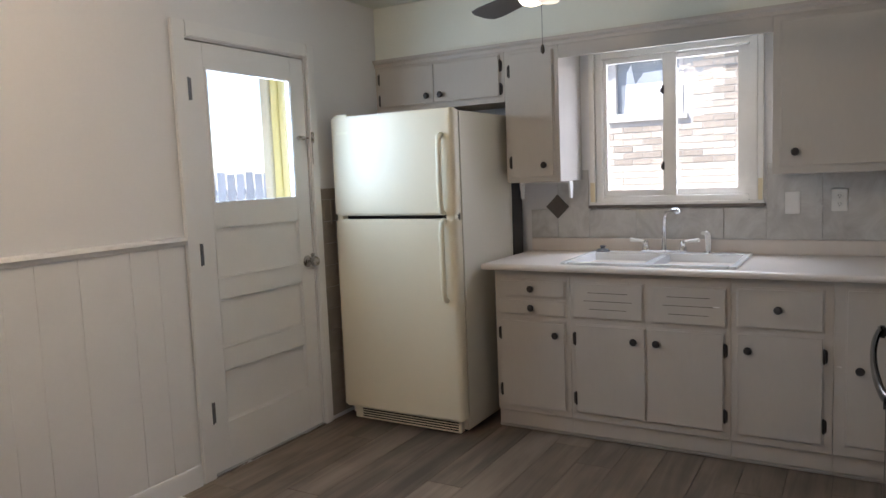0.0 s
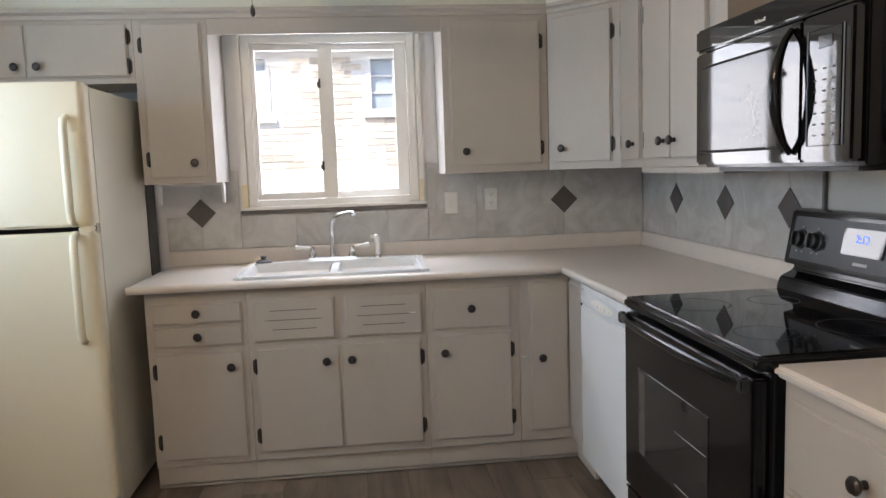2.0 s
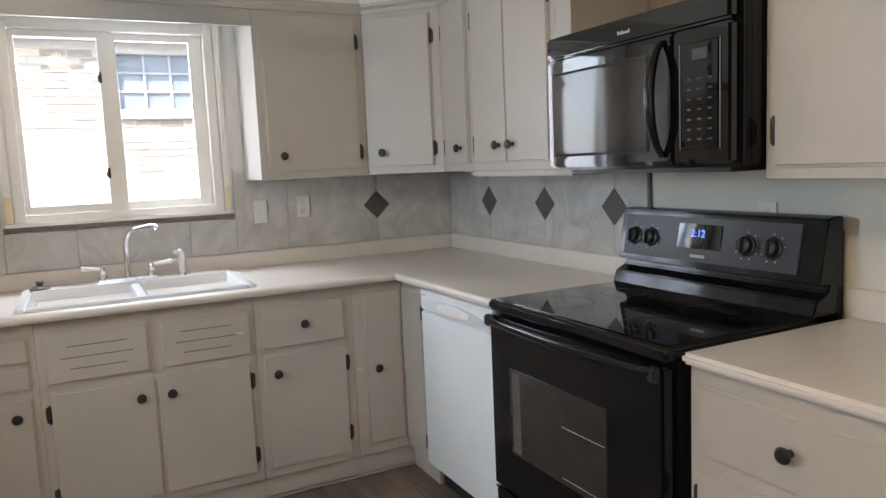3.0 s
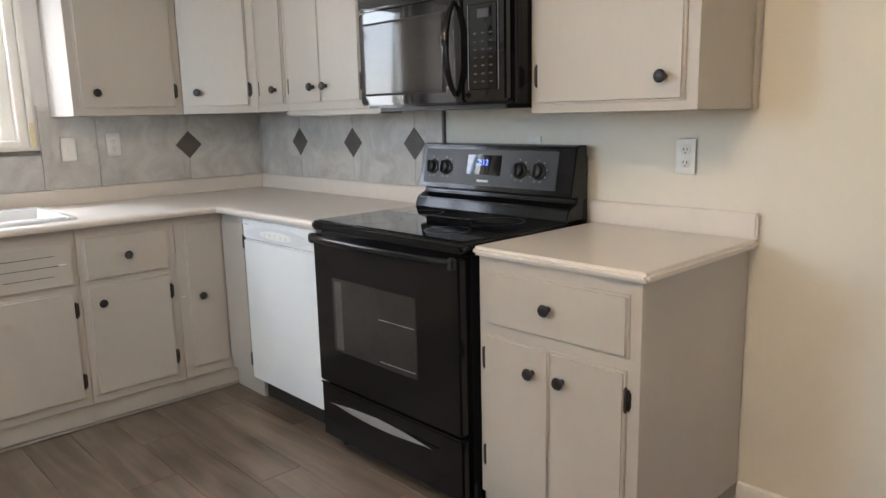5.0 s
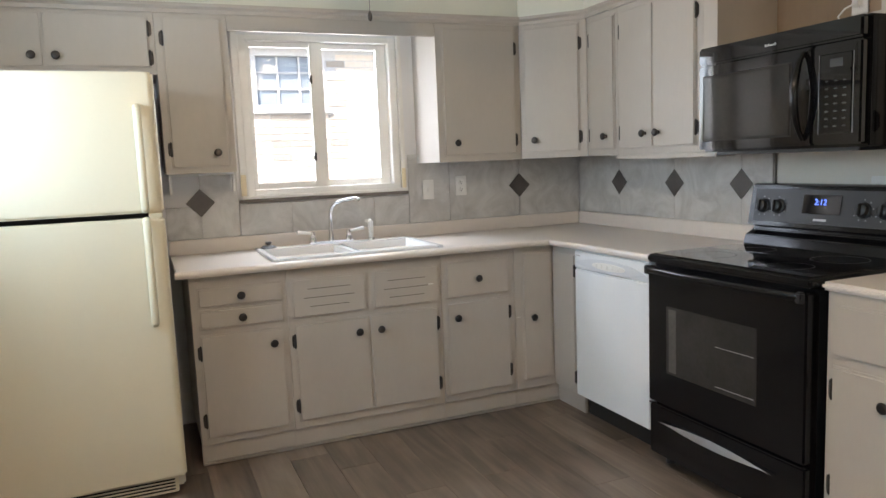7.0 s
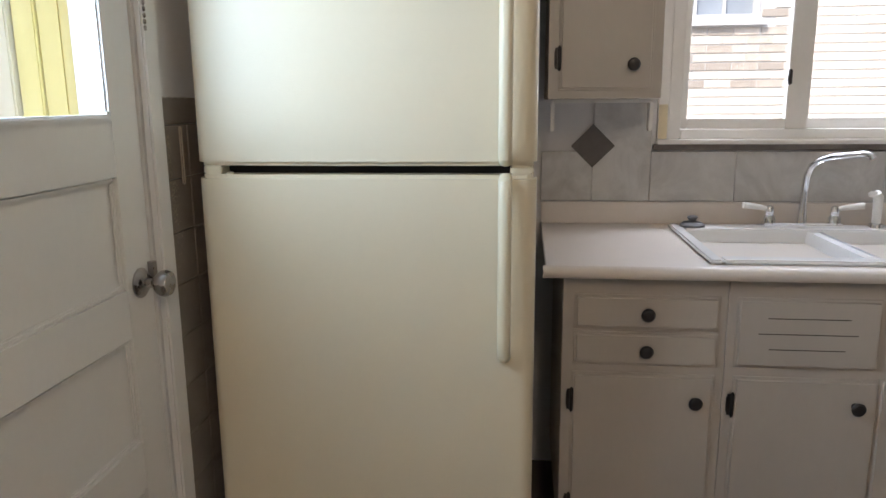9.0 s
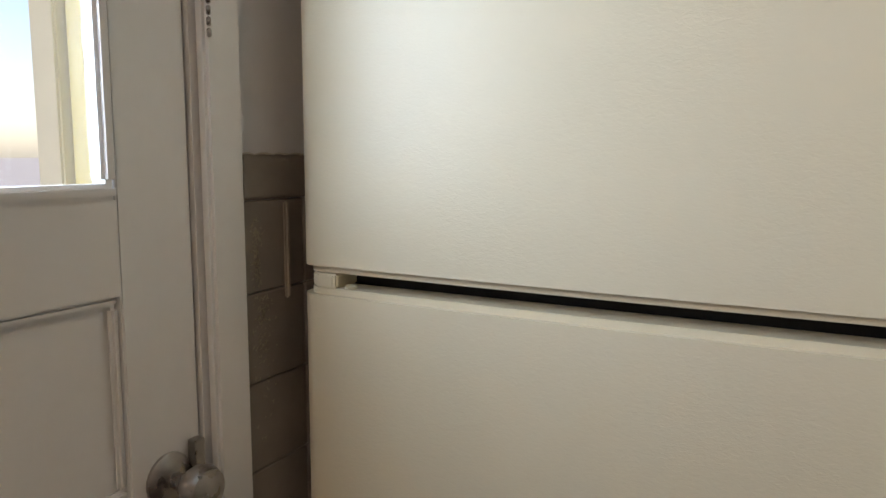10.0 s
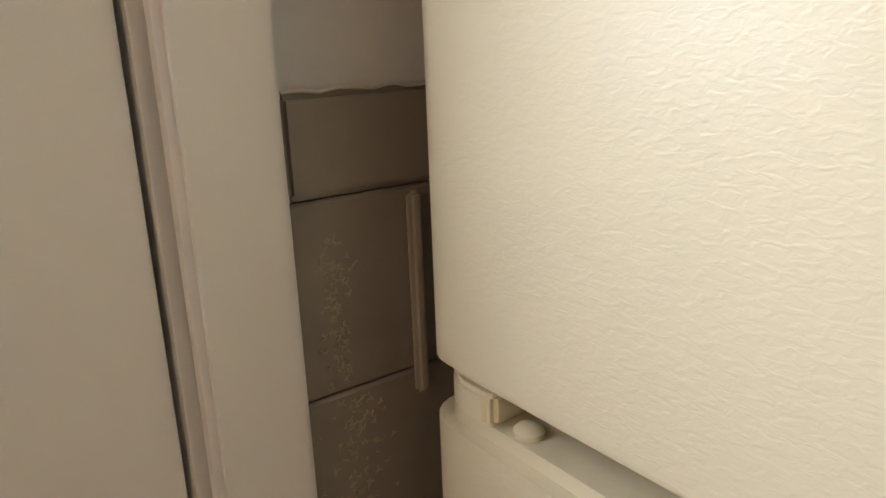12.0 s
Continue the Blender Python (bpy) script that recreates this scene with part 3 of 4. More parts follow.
BM = pose(0, -0.65, 0)
u = base_unit("base_cabinet", BM, 0.932, 1.358, 0.64, "greige painted base cabinet with two drawers above a door")
front("drawer_front", u, 0.965, 1.335, 0.737, 0.825, [(1.150, 0.782)])
front("drawer_front", u, 0.965, 1.335, 0.636, 0.722, [(1.150, 0.681)])
front("door", u, 0.962, 1.332, 0.132, 0.608, [(1.283, 0.541)], [(0.962, 0.530, -1), (0.962, 0.215, -1)])
u = base_unit("sink_cabinet", BM, 1.359, 2.139, 0.64, "greige painted sink cabinet with slotted false fronts and two doors")
front("false_front", u, 1.383, 1.735, 0.640, 0.824, grooves=True)
ff = front("false_front", u, 1.780, 2.120, 0.640, 0.824, grooves=True)
part("paint_chip", block(2.062, 2.092, -0.0142, -0.0130, 0.733, 0.737), TRIM, ff, "small white paint chip")
front("door", u, 1.386, 1.747, 0.140, 0.608, [(1.692, 0.541)], [(1.386, 0.530, -1), (1.386, 0.215, -1)])
front("door", u, 1.753, 2.110, 0.140, 0.612, [(1.802, 0.541)], [(2.110, 0.530, 1), (2.110, 0.215, 1)])
u = base_unit("base_cabinet", BM, 2.140, 2.559, 0.64, "greige painted base cabinet with one drawer above a door")
front("drawer_front", u, 2.166, 2.520, 0.648, 0.832, [(2.340, 0.740)])
front("door", u, 2.164, 2.521, 0.138, 0.622, [(2.215, 0.545)], [(2.521, 0.540, 1), (2.521, 0.225, 1)])
u = base_unit("corner_cabinet", BM, 2.560, 3.40, 0.64, "greige painted corner cabinet with a folding door")
front("door", u, 2.606, 2.786, 0.150, 0.842, [(2.660, 0.495)])
part("side_body", block(2.80, 3.40, -0.246, -0.001, TOE, 0.882, 0.0015, 1), CAB, u)
part("side_toe", block(2.830, 2.846, -0.246, 0.015, 0.0, TOE - 0.001), CAB, u)
leaf = part("door_leaf", block(2.787, 2.7995, -0.226, -0.014, 0.150, 0.842, 0.005), CAB, u)
for z in (0.76, 0.20):
    part("hinge", block(2.778, 2.7995, -0.244, -0.227, z - 0.032, z + 0.032, 0.003), BRONZE, leaf, "dark bronze hinge")

CHIP = material("bare_white_chip", (0.75, 0.73, 0.70), 0.6)
part("paint_chip", block(2.572, 2.590, -0.0012, -0.0002, 0.498, 0.501), CHIP, u, "small white paint chip")
RM = pose(2.79, 0, 0, 0, 0, -90)     # the face of the right-hand run: local x runs along -y
u = base_unit("base_cabinet", RM, 2.362, 2.930, 0.612, "greige painted end cabinet with a drawer above two doors")
front("drawer_front", u, 2.396, 2.895, 0.676, 0.842, [(2.640, 0.762)])
front("door", u, 2.388, 2.640, 0.150, 0.638, [(2.582, 0.560)], [(2.388, 0.560, -1), (2.388, 0.235, -1)])
front("door", u, 2.643, 2.890, 0.150, 0.636, [(2.690, 0.560)], [(2.890, 0.560, 1), (2.890, 0.235, 1)])


def upper(name, m, x0, x1, z0, z1, depth, label):
    t = thing(name, m, label, "wall cabinet", "kitchen wall cabinets")
    part("body", block(x0, x1, 0.0, depth, z0, z1, 0.0015, 1), CAB, t)
    return t


UM = pose(0, -0.36, 0)
UT = 2.1035
u = upper("wall_cabinet", UM, 0.002, 0.888, 1.795, UT, 0.355, "greige painted wall cabinet above the refrigerator")
front("door", u, 0.035, 0.430, 1.825, 2.058, [(0.385, 1.872)], [(0.035, 2.00, -1), (0.035, 1.87, -1)])
front("door", u, 0.434, 0.862, 1.825, 2.058, [(0.480, 1.872)], [(0.862, 2.00, 1), (0.862, 1.87, 1)])
u = upper("wall_cabinet", UM, 0.889, 1.212, 1.335, UT, 0.355, "narrow greige painted wall cabinet beside the window")
front("door", u, 0.922, 1.182, 1.362, 2.055, [(1.127, 1.430)], [(0.922, 1.96, -1), (0.922, 1.45, -1)])
u = upper("wall_cabinet", UM, 2.280, 2.787, 1.338, UT, 0.355, "greige painted wall cabinet beside the window")
front("door", u, 2.314, 2.750, 1.372, 2.048, [(2.380, 1.440)], [(2.750, 1.95, 1), (2.750, 1.45, 1)])
solid("fascia", block(1.213, 2.279, -0.360, -0.340, 2.004, UT, 0.002), CAB, "greige painted board above the kitchen window", "trim", "structure")
dm = pose(2.790, -0.360, 0, 0, 0, math.degrees(math.atan2(-0.268, 0.260)))
u = thing("corner_wall_cabinet", dm, "greige painted corner wall cabinet with a slanted door", "wall cabinet", "kitchen wall cabinets")
L = math.hypot(0.26, 0.268)
part("body", prism([(0, 0), (L, 0), (L + 0.25, 0.235), (L / 2, 0.58), (-0.22, 0.26)], "z", 1.340, UT), CAB, u)
front("door", u, 0.030, L - 0.040, 1.372, 2.052, [(0.085, 1.440)], [(L - 0.040, 1.95, 1), (L - 0.040, 1.45, 1)])
XM = pose(3.05, 0, 0, 0, 0, -90)
u = upper("wall_cabinet", XM, 0.632, 0.905, 1.340, UT, 0.355, "narrow greige painted wall cabinet with one door")
front("door", u, 0.665, 0.885, 1.372, 2.045, [(0.820, 1.440)], [(0.665, 1.95, -1), (0.665, 1.45, -1)])
u = upper("wall_cabinet", XM, 0.906, 1.508, 1.340, UT, 0.355, "greige painted wall cabinet with two doors")
front("door", u, 0.930, 1.188, 1.372, 2.045, [(1.135, 1.440)], [(0.930, 1.95, -1), (0.930, 1.45, -1)])
front("door", u, 1.191, 1.470, 1.372, 2.045, [(1.232, 1.440)], [(1.470, 1.95, 1), (1.470, 1.45, 1)])
part("ledge", block(0.906, 1.600, -0.012, 0.10, 1.318, 1.339, 0.003), CAB, u, "thin board under the cabinet")
u = thing("open_shelf_cabinet", XM, "greige open wall cabinet niche above the microwave with a brown back", "wall cabinet", "kitchen wall cabinets")
part("side_panel", block(1.509, 1.592, 0.0, 0.355, 1.340, UT, 0.001, 1), CAB, u)
part("side_panel", block(2.320, 2.354, 0.0, 0.355, 1.765, UT, 0.001, 1), CAB, u)
part("top_rail", block(1.5925, 2.3195, 0.0, 0.355, 2.040, UT, 0.001, 1), CAB, u)
part("back_panel", block(1.5925, 2.3195, 0.335, 0.355, 1.765, 2.039), NICHE, u, "brown back panel")
part("shelf_board", block(1.5925, 2.3195, 0.0, 0.334, 1.765, 1.779, 0.001, 1), CAB, u)
u = upper("wall_cabinet", XM, 2.355, 2.922, 1.305, UT, 0.355, "greige painted end wall cabinet with one door")
front("door", u, 2.384, 2.884, 1.334, 2.045, [(2.828, 1.398)], [(2.384, 1.95, -1), (2.384, 1.42, -1)])
part("scribe_strip", block(2.9225, 2.934, 0.325, 0.354, 1.305, UT, 0.003), CAB, u)

# ---------------------------------------------------------------- worktops
CT0, CT1 = 0.884, 0.912


def worktop(name, outline, label):
    t = thing(name, pose(0, 0, 0), label, "countertop")
    part("top", prism(outline, "z", CT0, CT1, 0.010), COUNTER, t)
    return t


SX0, SX1, SY0, SY1 = 1.325, 2.145, -0.625, -0.105     # sink cut-out
ctop = thing("countertop", pose(0, 0, 0), "off-white laminate L-shaped countertop with a raised back edge", "countertop")
part("top", prism([(0.885, -0.002), (0.885, -0.693), (SX0, -0.693), (SX0, -0.002)], "z", CT0, CT1), COUNTER, ctop)
part("sink_front_strip", block(SX0, SX1, -0.693, SY0, CT0, CT1), COUNTER, ctop)
part("sink_rear_strip", block(SX0, SX1, SY1, -0.002, CT0, CT1), COUNTER, ctop)
part("corner_top", prism([(SX1, -0.002), (SX1, -0.693), (2.762, -0.693), (2.762, -1.515), (3.408, -1.515), (3.408, -0.002)], "z", CT0, CT1), COUNTER, ctop)
nose = [(0.0, CT0 - 0.002), (0.006, CT0 - 0.004), (0.012, CT0 + 0.002), (0.0145, CT0 + 0.012), (0.013, CT1 - 0.008), (0.008, CT1 - 0.002), (0.0, CT1 + 0.0008)]
edge = run_trim("front_edge", [(0.876, -0.690), (2.7605, -0.6915), (2.7605, -1.515)], nose, COUNTER, "")
edge.parent = ctop
for key in ("label", "category", "kind"):
    if key in edge:
        del edge[key]
part("back_edge", block(0.885, 3.386, -0.024, -0.0025, CT1, 0.988, 0.005), COUNTER, ctop)
part("side_edge", block(3.386, 3.4075, -1.515, -0.0025, CT1, 0.988, 0.005), COUNTER, ctop)
ct2 = worktop("countertop", [(2.765, -2.350), (2.765, -2.958), (3.408, -2.958), (3.408, -2.350)], "short off-white laminate countertop beside the range")
part("back_edge", block(3.383, 3.4075, -2.956, -2.350, CT1, 0.992, 0.005), COUNTER, ct2)

# ---------------------------------------------------------------- sink and tap
sink = thing("sink", pose(1.735, -0.365, CT1), "white enamel double-bowl drop-in kitchen sink", "sink")
bm = bmesh.new()
X, Y = 0.430, 0.285
bowls = [(-0.395, -0.020, -0.235, 0.185), (0.020, 0.395, -0.235, 0.185)]
rim = [(-X, -0.395, -Y, Y), (0.395, X, -Y, Y), (-0.395, 0.395, -Y, -0.235), (-0.395, 0.395, 0.185, Y), (-0.020, 0.020, -0.235, 0.185)]
for i, q in enumerate(rim):
    box(bm, q[0], q[1], q[2], q[3], 0.0005 if i < 4 else -0.02, 0.013 if i < 4 else 0.004, 0.005)
part("rim", bm, SINK, sink)
for x0, x1, y0, y1 in bowls:
    b = bmesh.new()
    lev = []
    for ins, z in ((0.0, 0.008), (0.006, -0.02), (0.014, -0.15), (0.05, -0.175)):
        lev.append([b.verts.new(p) for p in ((x0 + ins, y0 + ins, z), (x1 - ins, y0 + ins, z), (x1 - ins, y1 - ins, z), (x0 + ins, y1 - ins, z))])
    for a, c in zip(lev, lev[1:]):
        for i in range(4):
            b.faces.new((a[i], a[(i + 1) % 4], c[(i + 1) % 4], c[i]))
    b.faces.new(lev[-1])
    bowl = part("bowl", b, SINK, sink)
    part("drain", lathe([(0.045, -0.1745), (0.045, -0.172), (0.03, -0.171), (0.004, -0.1735)], 20, pose((x0 + x1) / 2, (y0 + y1) / 2, 0)), STEEL, bowl)
tap = thing("kitchen_faucet", pose(1.715, -0.125, CT1 + 0.013), "chrome kitchen faucet with a high curved spout and two levers", "faucet")
part("deck_plate", block(-0.125, 0.125, -0.026, 0.026, 0.0, 0.014, 0.006), CHROME, tap)
spout = [(0, 0, 0.01), (0, 0, 0.05), (0.001, -0.002, 0.11), (0.003, -0.006, 0.165), (0.009, -0.018, 0.195), (0.022, -0.044, 0.217), (0.045, -0.08, 0.230), (0.10, -0.16, 0.244), (0.112, -0.178, 0.240), (0.116, -0.184, 0.230)]
part("spout", tube(spout, [0.017, 0.013, 0.0115, 0.011, 0.0105, 0.0105, 0.0105, 0.010, 0.010, 0.011], 14), CHROME, tap)
for s in (-1, 1):
    hb = part("handle_base", lathe([(0.021, 0.010), (0.019, 0.030), (0.012, 0.038), (0.015, 0.052), (0.010, 0.066), (0.004, 0.068)], 18, pose(0.10 * s, 0, 0)), CHROME, tap)
    part("lever", tube([(0.10 * s, 0, 0.055), (0.125 * s, 0.0, 0.062), (0.185 * s, -0.004, 0.070)], [0.005, 0.008, 0.011], 10), WHITEPLASTIC, hb, "pale clear lever")
spr = thing("sink_sprayer", pose(1.945, -0.120, CT1 + 0.013), "white side sprayer standing beside the faucet", "sprayer")
part("base", lathe([(0.023, 0), (0.022, 0.010), (0.015, 0.014)], 18), CHROME, spr)
part("body", tube([(0, 0, 0.012), (0, 0, 0.07), (-0.002, -0.002, 0.098), (-0.012, -0.012, 0.112)], [0.013, 0.014, 0.015, 0.011], 14), WHITEPLASTIC, spr)
part("trigger", block(-0.036, -0.006, -0.016, -0.004, 0.098, 0.116, 0.004), WHITEPLASTIC, spr)
stop = thing("sink_stopper", pose(1.372, -0.135, CT1 + 0.0135), "grey rubber sink stopper lying on the sink rim", "stopper")
part("disc", lathe([(0.040, 0), (0.040, 0.005), (0.030, 0.013), (0.012, 0.016)], 20), RUBBER, stop)
part("grip", lathe([(0.010, 0.012), (0.012, 0.022), (0.018, 0.028), (0.014, 0.033)], 16), RUBBER, stop)

# ---------------------------------------------------------------- refrigerator
fx0, fx1, fy = 0.060, 0.852, -0.92
fridge = thing("refrigerator", pose((fx0 + fx1) / 2, fy, 0), "bisque top-freezer refrigerator with a textured finish", "refrigerator")
fw = (fx1 - fx0) / 2
part("case", block(-fw + 0.006, fw - 0.006, 0.078, 0.84, 0.02, 1.728, 0.008), FRIDGESIDE, fridge)
# Sheet in the door gap; its black carries the shade of the seam.
part("shaded_gasket", block(-fw + 0.018, fw - 0.018, 0.062, 0.0775, 0.10, 1.72), SHADOWBLACK, fridge)


def fridge_door(name, z0, z1):
    r = 0.030
    pts = [(-fw, 0.061), (-fw, r)]
    pts += [(-fw + r - r * math.cos(radians(a)), r - r * math.sin(radians(a))) for a in range(15, 90, 15)]
    pts += [(-fw + r + (2 * fw - 2 * r) * k / 12, -0.006 * math.sin(math.pi * k / 12)) for k in range(13)]
    pts += [(fw - r + r * math.sin(radians(a)), r - r * math.cos(radians(a))) for a in range(15, 90, 15)]
    pts += [(fw, r), (fw, 0.061)]
    bm = prism(pts, "z", z0, z1)
    hor = [e for e in bm.edges if abs(e.verts[0].co.z - e.verts[1].co.z) < 1e-6 and len(e.link_faces) == 2]
    bmesh.ops.bevel(bm, geom=hor, offset=0.009, segments=4, affect="EDGES", clamp_overlap=True)
    return part(name, bm, FRIDGE, fridge)


def pull(parent, z0, z1, x=0.326):
    bm = tube([(x, 0.0, z0), (x, -0.022, z0 + 0.010), (x, -0.032, z0 + 0.05), (x, -0.034, (z0 + z1) / 2), (x, -0.032, z1 - 0.05), (x, -0.022, z1 - 0.010), (x, 0.0, z1)], 0.0135, 12)
    bmesh.ops.scale(bm, vec=(1.15, 1, 1), verts=bm.verts, space=Matrix.Translation((-x, 0, 0)))
    return part("handle", bm, BISQUE, parent, "bisque plastic pull handle")


SEAM = 1.179
fd = fridge_door("freezer_door", SEAM + 0.011, 1.738)
pull(fd, SEAM + 0.022, 1.604)
part("badge", block(-0.345, -0.265, -0.0062, -0.0005, 1.642, 1.656, 0.002), BISQUE, fd, "small oval badge")
ld = fridge_door("lower_door", 0.088, SEAM - 0.010)
pull(ld, 0.742, SEAM - 0.016)
cap = [(-fw + 0.006, 0.056), (-fw + 0.006, 0.040)]
cap += [(-fw + 0.006 + 0.036 * (1 - math.cos(radians(a))), 0.040 - 0.036 * math.sin(radians(a))) for a in range(10, 91, 10)]
cap += [(-fw + 0.056, 0.0045), (-fw + 0.060, 0.008), (-fw + 0.060, 0.056)]
part("hinge_cap", prism(cap, "z", SEAM - 0.0098, SEAM + 0.0095, 0.0035), BISQUE, fridge, "white plastic hinge cap")
part("hinge_pin_cap", lathe([(0.0085, 0), (0.0085, 0.003), (0.0065, 0.005), (0.002, 0.0058)], 18, pose(-fw + 0.076, 0.018, SEAM - 0.0098)), BISQUE, fridge)
part("end_cap", block(fw - 0.06, fw - 0.01, 0.004, 0.05, SEAM - 0.0096, SEAM + 0.0105, 0.004), BISQUE, fridge)
part("base_grille", block(-fw + 0.055, fw - 0.035, 0.035, 0.077, 0.012, 0.086, 0.004), BISQUE, fridge)
for k in range(4):
    part("grille_slot", block(-fw + 0.11, fw - 0.05, 0.0335, 0.0355, 0.024 + k * 0.014, 0.031 + k * 0.014), SHADOWBLACK, fridge, "dark vent slot")
for s in (-1, 1):
    part("foot", lathe([(0.02, 0), (0.02, 0.02), (0.012, 0.022)], 12, pose(s * (fw - 0.06), 0.12, 0)), BLACKPLASTIC, fridge)
    part("foot", lathe([(0.02, 0), (0.02, 0.02), (0.012, 0.022)], 12, pose(s * (fw - 0.06), 0.76, 0)), BLACKPLASTIC, fridge)
part("top_hinge", block(-fw + 0.02, -fw + 0.11, 0.02, 0.14, 1.7385, 1.752, 0.004), BISQUE, fridge)
# Thin black strip that puts the shade at the side's rear into colour.
part("rear_shade_strip", block(fw - 0.004, fw + 0.0, 0.70, 0.84, 0.05, 1.70), BLACKPLASTIC, fridge, "dark strip standing for the shade at the rear edge")

# ---------------------------------------------------------------- dishwasher
dwm = pose(2.79, 0, 0, 0, 0, -90)
dish = thing("dishwasher", dwm, "white built-in dishwasher with an oval control panel", "dishwasher")
part("tub", block(0.901, 1.505, 0.012, 0.60, 0.11, 0.880), WHITEENAMEL, dish)
part("leg_panel", block(0.903, 1.495, 0.06, 0.08, 0.0, 0.11), SHADOWBLACK, dish, "dark recessed kick panel")
dd = part("door", block(0.912, 1.497, -0.022, 0.011, 0.120, 0.780, 0.006), WHITEENAMEL, dish)
cp = part("control_panel", block(0.912, 1.497, -0.022, 0.011, 0.783, 0.876, 0.006), WHITEENAMEL, dish)
oval = [(1.205 + 0.275 * math.cos(a) , 0.818 + 0.032 * math.sin(a) * (0.35 + 0.65 * abs(math.sin(a))) - 0.004 * (math.cos(a) ** 2)) for a in [2 * math.pi * k / 36 for k in range(36)]]
part("handle_recess", prism(oval, "y", -0.0265, -0.021, 0.0), PALEGREY, cp, "pale oval handle surround")
oval2 = [(1.205 + 0.13 * math.cos(a), 0.818 + 0.018 * math.sin(a)) for a in [2 * math.pi * k / 28 for k in range(28)]]
dial = part("control_pad", prism(oval2, "y", -0.0295, -0.0262), WHITEPLASTIC, cp)
for k in range(5):
    part("button", lathe([(0.009, 0), (0.009, 0.002), (0.006, 0.003)], 12, pose(1.11 + k * 0.043, -0.0295, 0.816, 90)), WHITEPLASTIC, dial)
part("label_mark", block(0.928, 0.965, -0.0228, -0.0215, 0.846, 0.851), GREYPRINT, cp)

# ---------------------------------------------------------------- range
stove = thing("electric_range", pose(2.79, 0, 0, 0, 0, -90), "black freestanding electric range with a smooth glass cooktop", "stove")
sy0, sy1 = 1.535, 2.343
part("body", block(sy0, sy1, -0.02, 0.58, 0.045, 0.886, 0.003), BLACK, stove)
part("cooktop", block(sy0 - 0.006, sy1 + 0.002, -0.062, 0.49, 0.888, 0.922, 0.009, 3), BLACK, stove)
glass = part("cooktop_glass", block(sy0 + 0.012, sy1 - 0.016, -0.040, 0.47, 0.9222, 0.9252, 0.001), BLACKGLASS, stove, "black glass cooking surface")
for bx, by, r in ((1.74, 0.09, 0.10), (2.13, 0.09, 0.08), (1.74, 0.34, 0.075), (2.13, 0.34, 0.10)):
    ring = bmesh.new()
    a, b = [], []
    for k in range(40):
        t = 2 * math.pi * k / 40
        a.append(ring.verts.new((bx + r * math.cos(t), by + r * math.sin(t), 0.9254)))
        b.append(ring.verts.new((bx + (r - 0.003) * math.cos(t), by + (r - 0.003) * math.sin(t), 0.9254)))
    for k in range(40):
        ring.faces.new((a[k], a[(k + 1) % 40], b[(k + 1) % 40], b[k]))
    part("burner_ring", ring, BLACKPLASTIC, glass)
od = part("oven_door", block(sy0, sy1 - 0.012, -0.060, -0.0205, 0.285, 0.872, 0.006), BLACK, stove)
part("oven_window", block(1.652, 2.128, -0.0625, -0.058, 0.430, 0.715, 0.002), DARKWINDOW, od, "smoked oven window")
part("oven_liner", block(1.668, 1.712, -0.0632, -0.0622, 0.440, 0.705, 0.0003, 1), LINER, od, "pale oven side behind the glass")
for z in (0.450, 0.605):
    part("oven_rack", tube([(1.93, -0.0630, z), (2.118, -0.0630, z + 0.002)], 0.0009, 6), GREYPRINT, od, "faint rack wire")
hp = [(sy0 + 0.01 + (sy1 - sy0 - 0.03) * k / 14, -0.074 - 0.026 * math.sin(math.pi * k / 14) ** 0.6, 0.860) for k in range(15)]
hb = tube(hp, 0.009, 12)
bmesh.ops.scale(hb, vec=(1, 1, 1.5), verts=hb.verts, space=Matrix.Translation((0, 0, -0.860)))
part("handle", hb, BLACK, od, "bowed black handle")
for x in (sy0 + 0.016, sy1 - 0.028):
    part("handle_post", block(x - 0.014, x + 0.014, -0.085, -0.061, 0.838, 0.876, 0.005), BLACKPLASTIC, od)
dr = part("storage_drawer", block(sy0, sy1 - 0.012, -0.055, -0.0205, 0.052, 0.272, 0.006), BLACK, stove)
low, top = [], []
for k in range(17):
    x = 1.605 + 0.60 * k / 16
    s = math.sin(math.pi * k / 16)
    top.append((x, 0.205 + 0.018 * s))
    low.append((x, 0.205 - 0.016 * s + 0.004))
crescent = prism(top + low[::-1][1:-1], "y", -0.062, -0.054, 0.0)
crescent.transform(Matrix.Translation((0, -0.066, 0.205)) @ pose(0, 0, 0, -28) @ Matrix.Translation((0, 0.058, -0.205)))
part("drawer_pull", crescent, STEEL, dr, "brushed metal crescent pull")
part("chrome_line", block(sy0 + 0.004, sy1 - 0.016, -0.060, -0.050, 0.2725, 0.278, 0.001), BLACKGLASS, stove)
# backguard
pg = part("backguard", prism([(0.470, 0.923), (0.485, 0.965), (0.530, 0.985), (0.535, 1.004), (0.497, 1.010), (0.530, 1.182), (0.545, 1.190), (0.592, 1.190), (0.592, 0.923)], "x", sy0 - 0.004, sy1 - 0.004, 0.004), BLACK, stove)
TILT = pose(0, 0.4975, 1.010, math.degrees(math.atan2(-0.033, 0.172)), 0, 0)


def on_panel(bm):
    bm.transform(TILT)
    return bm


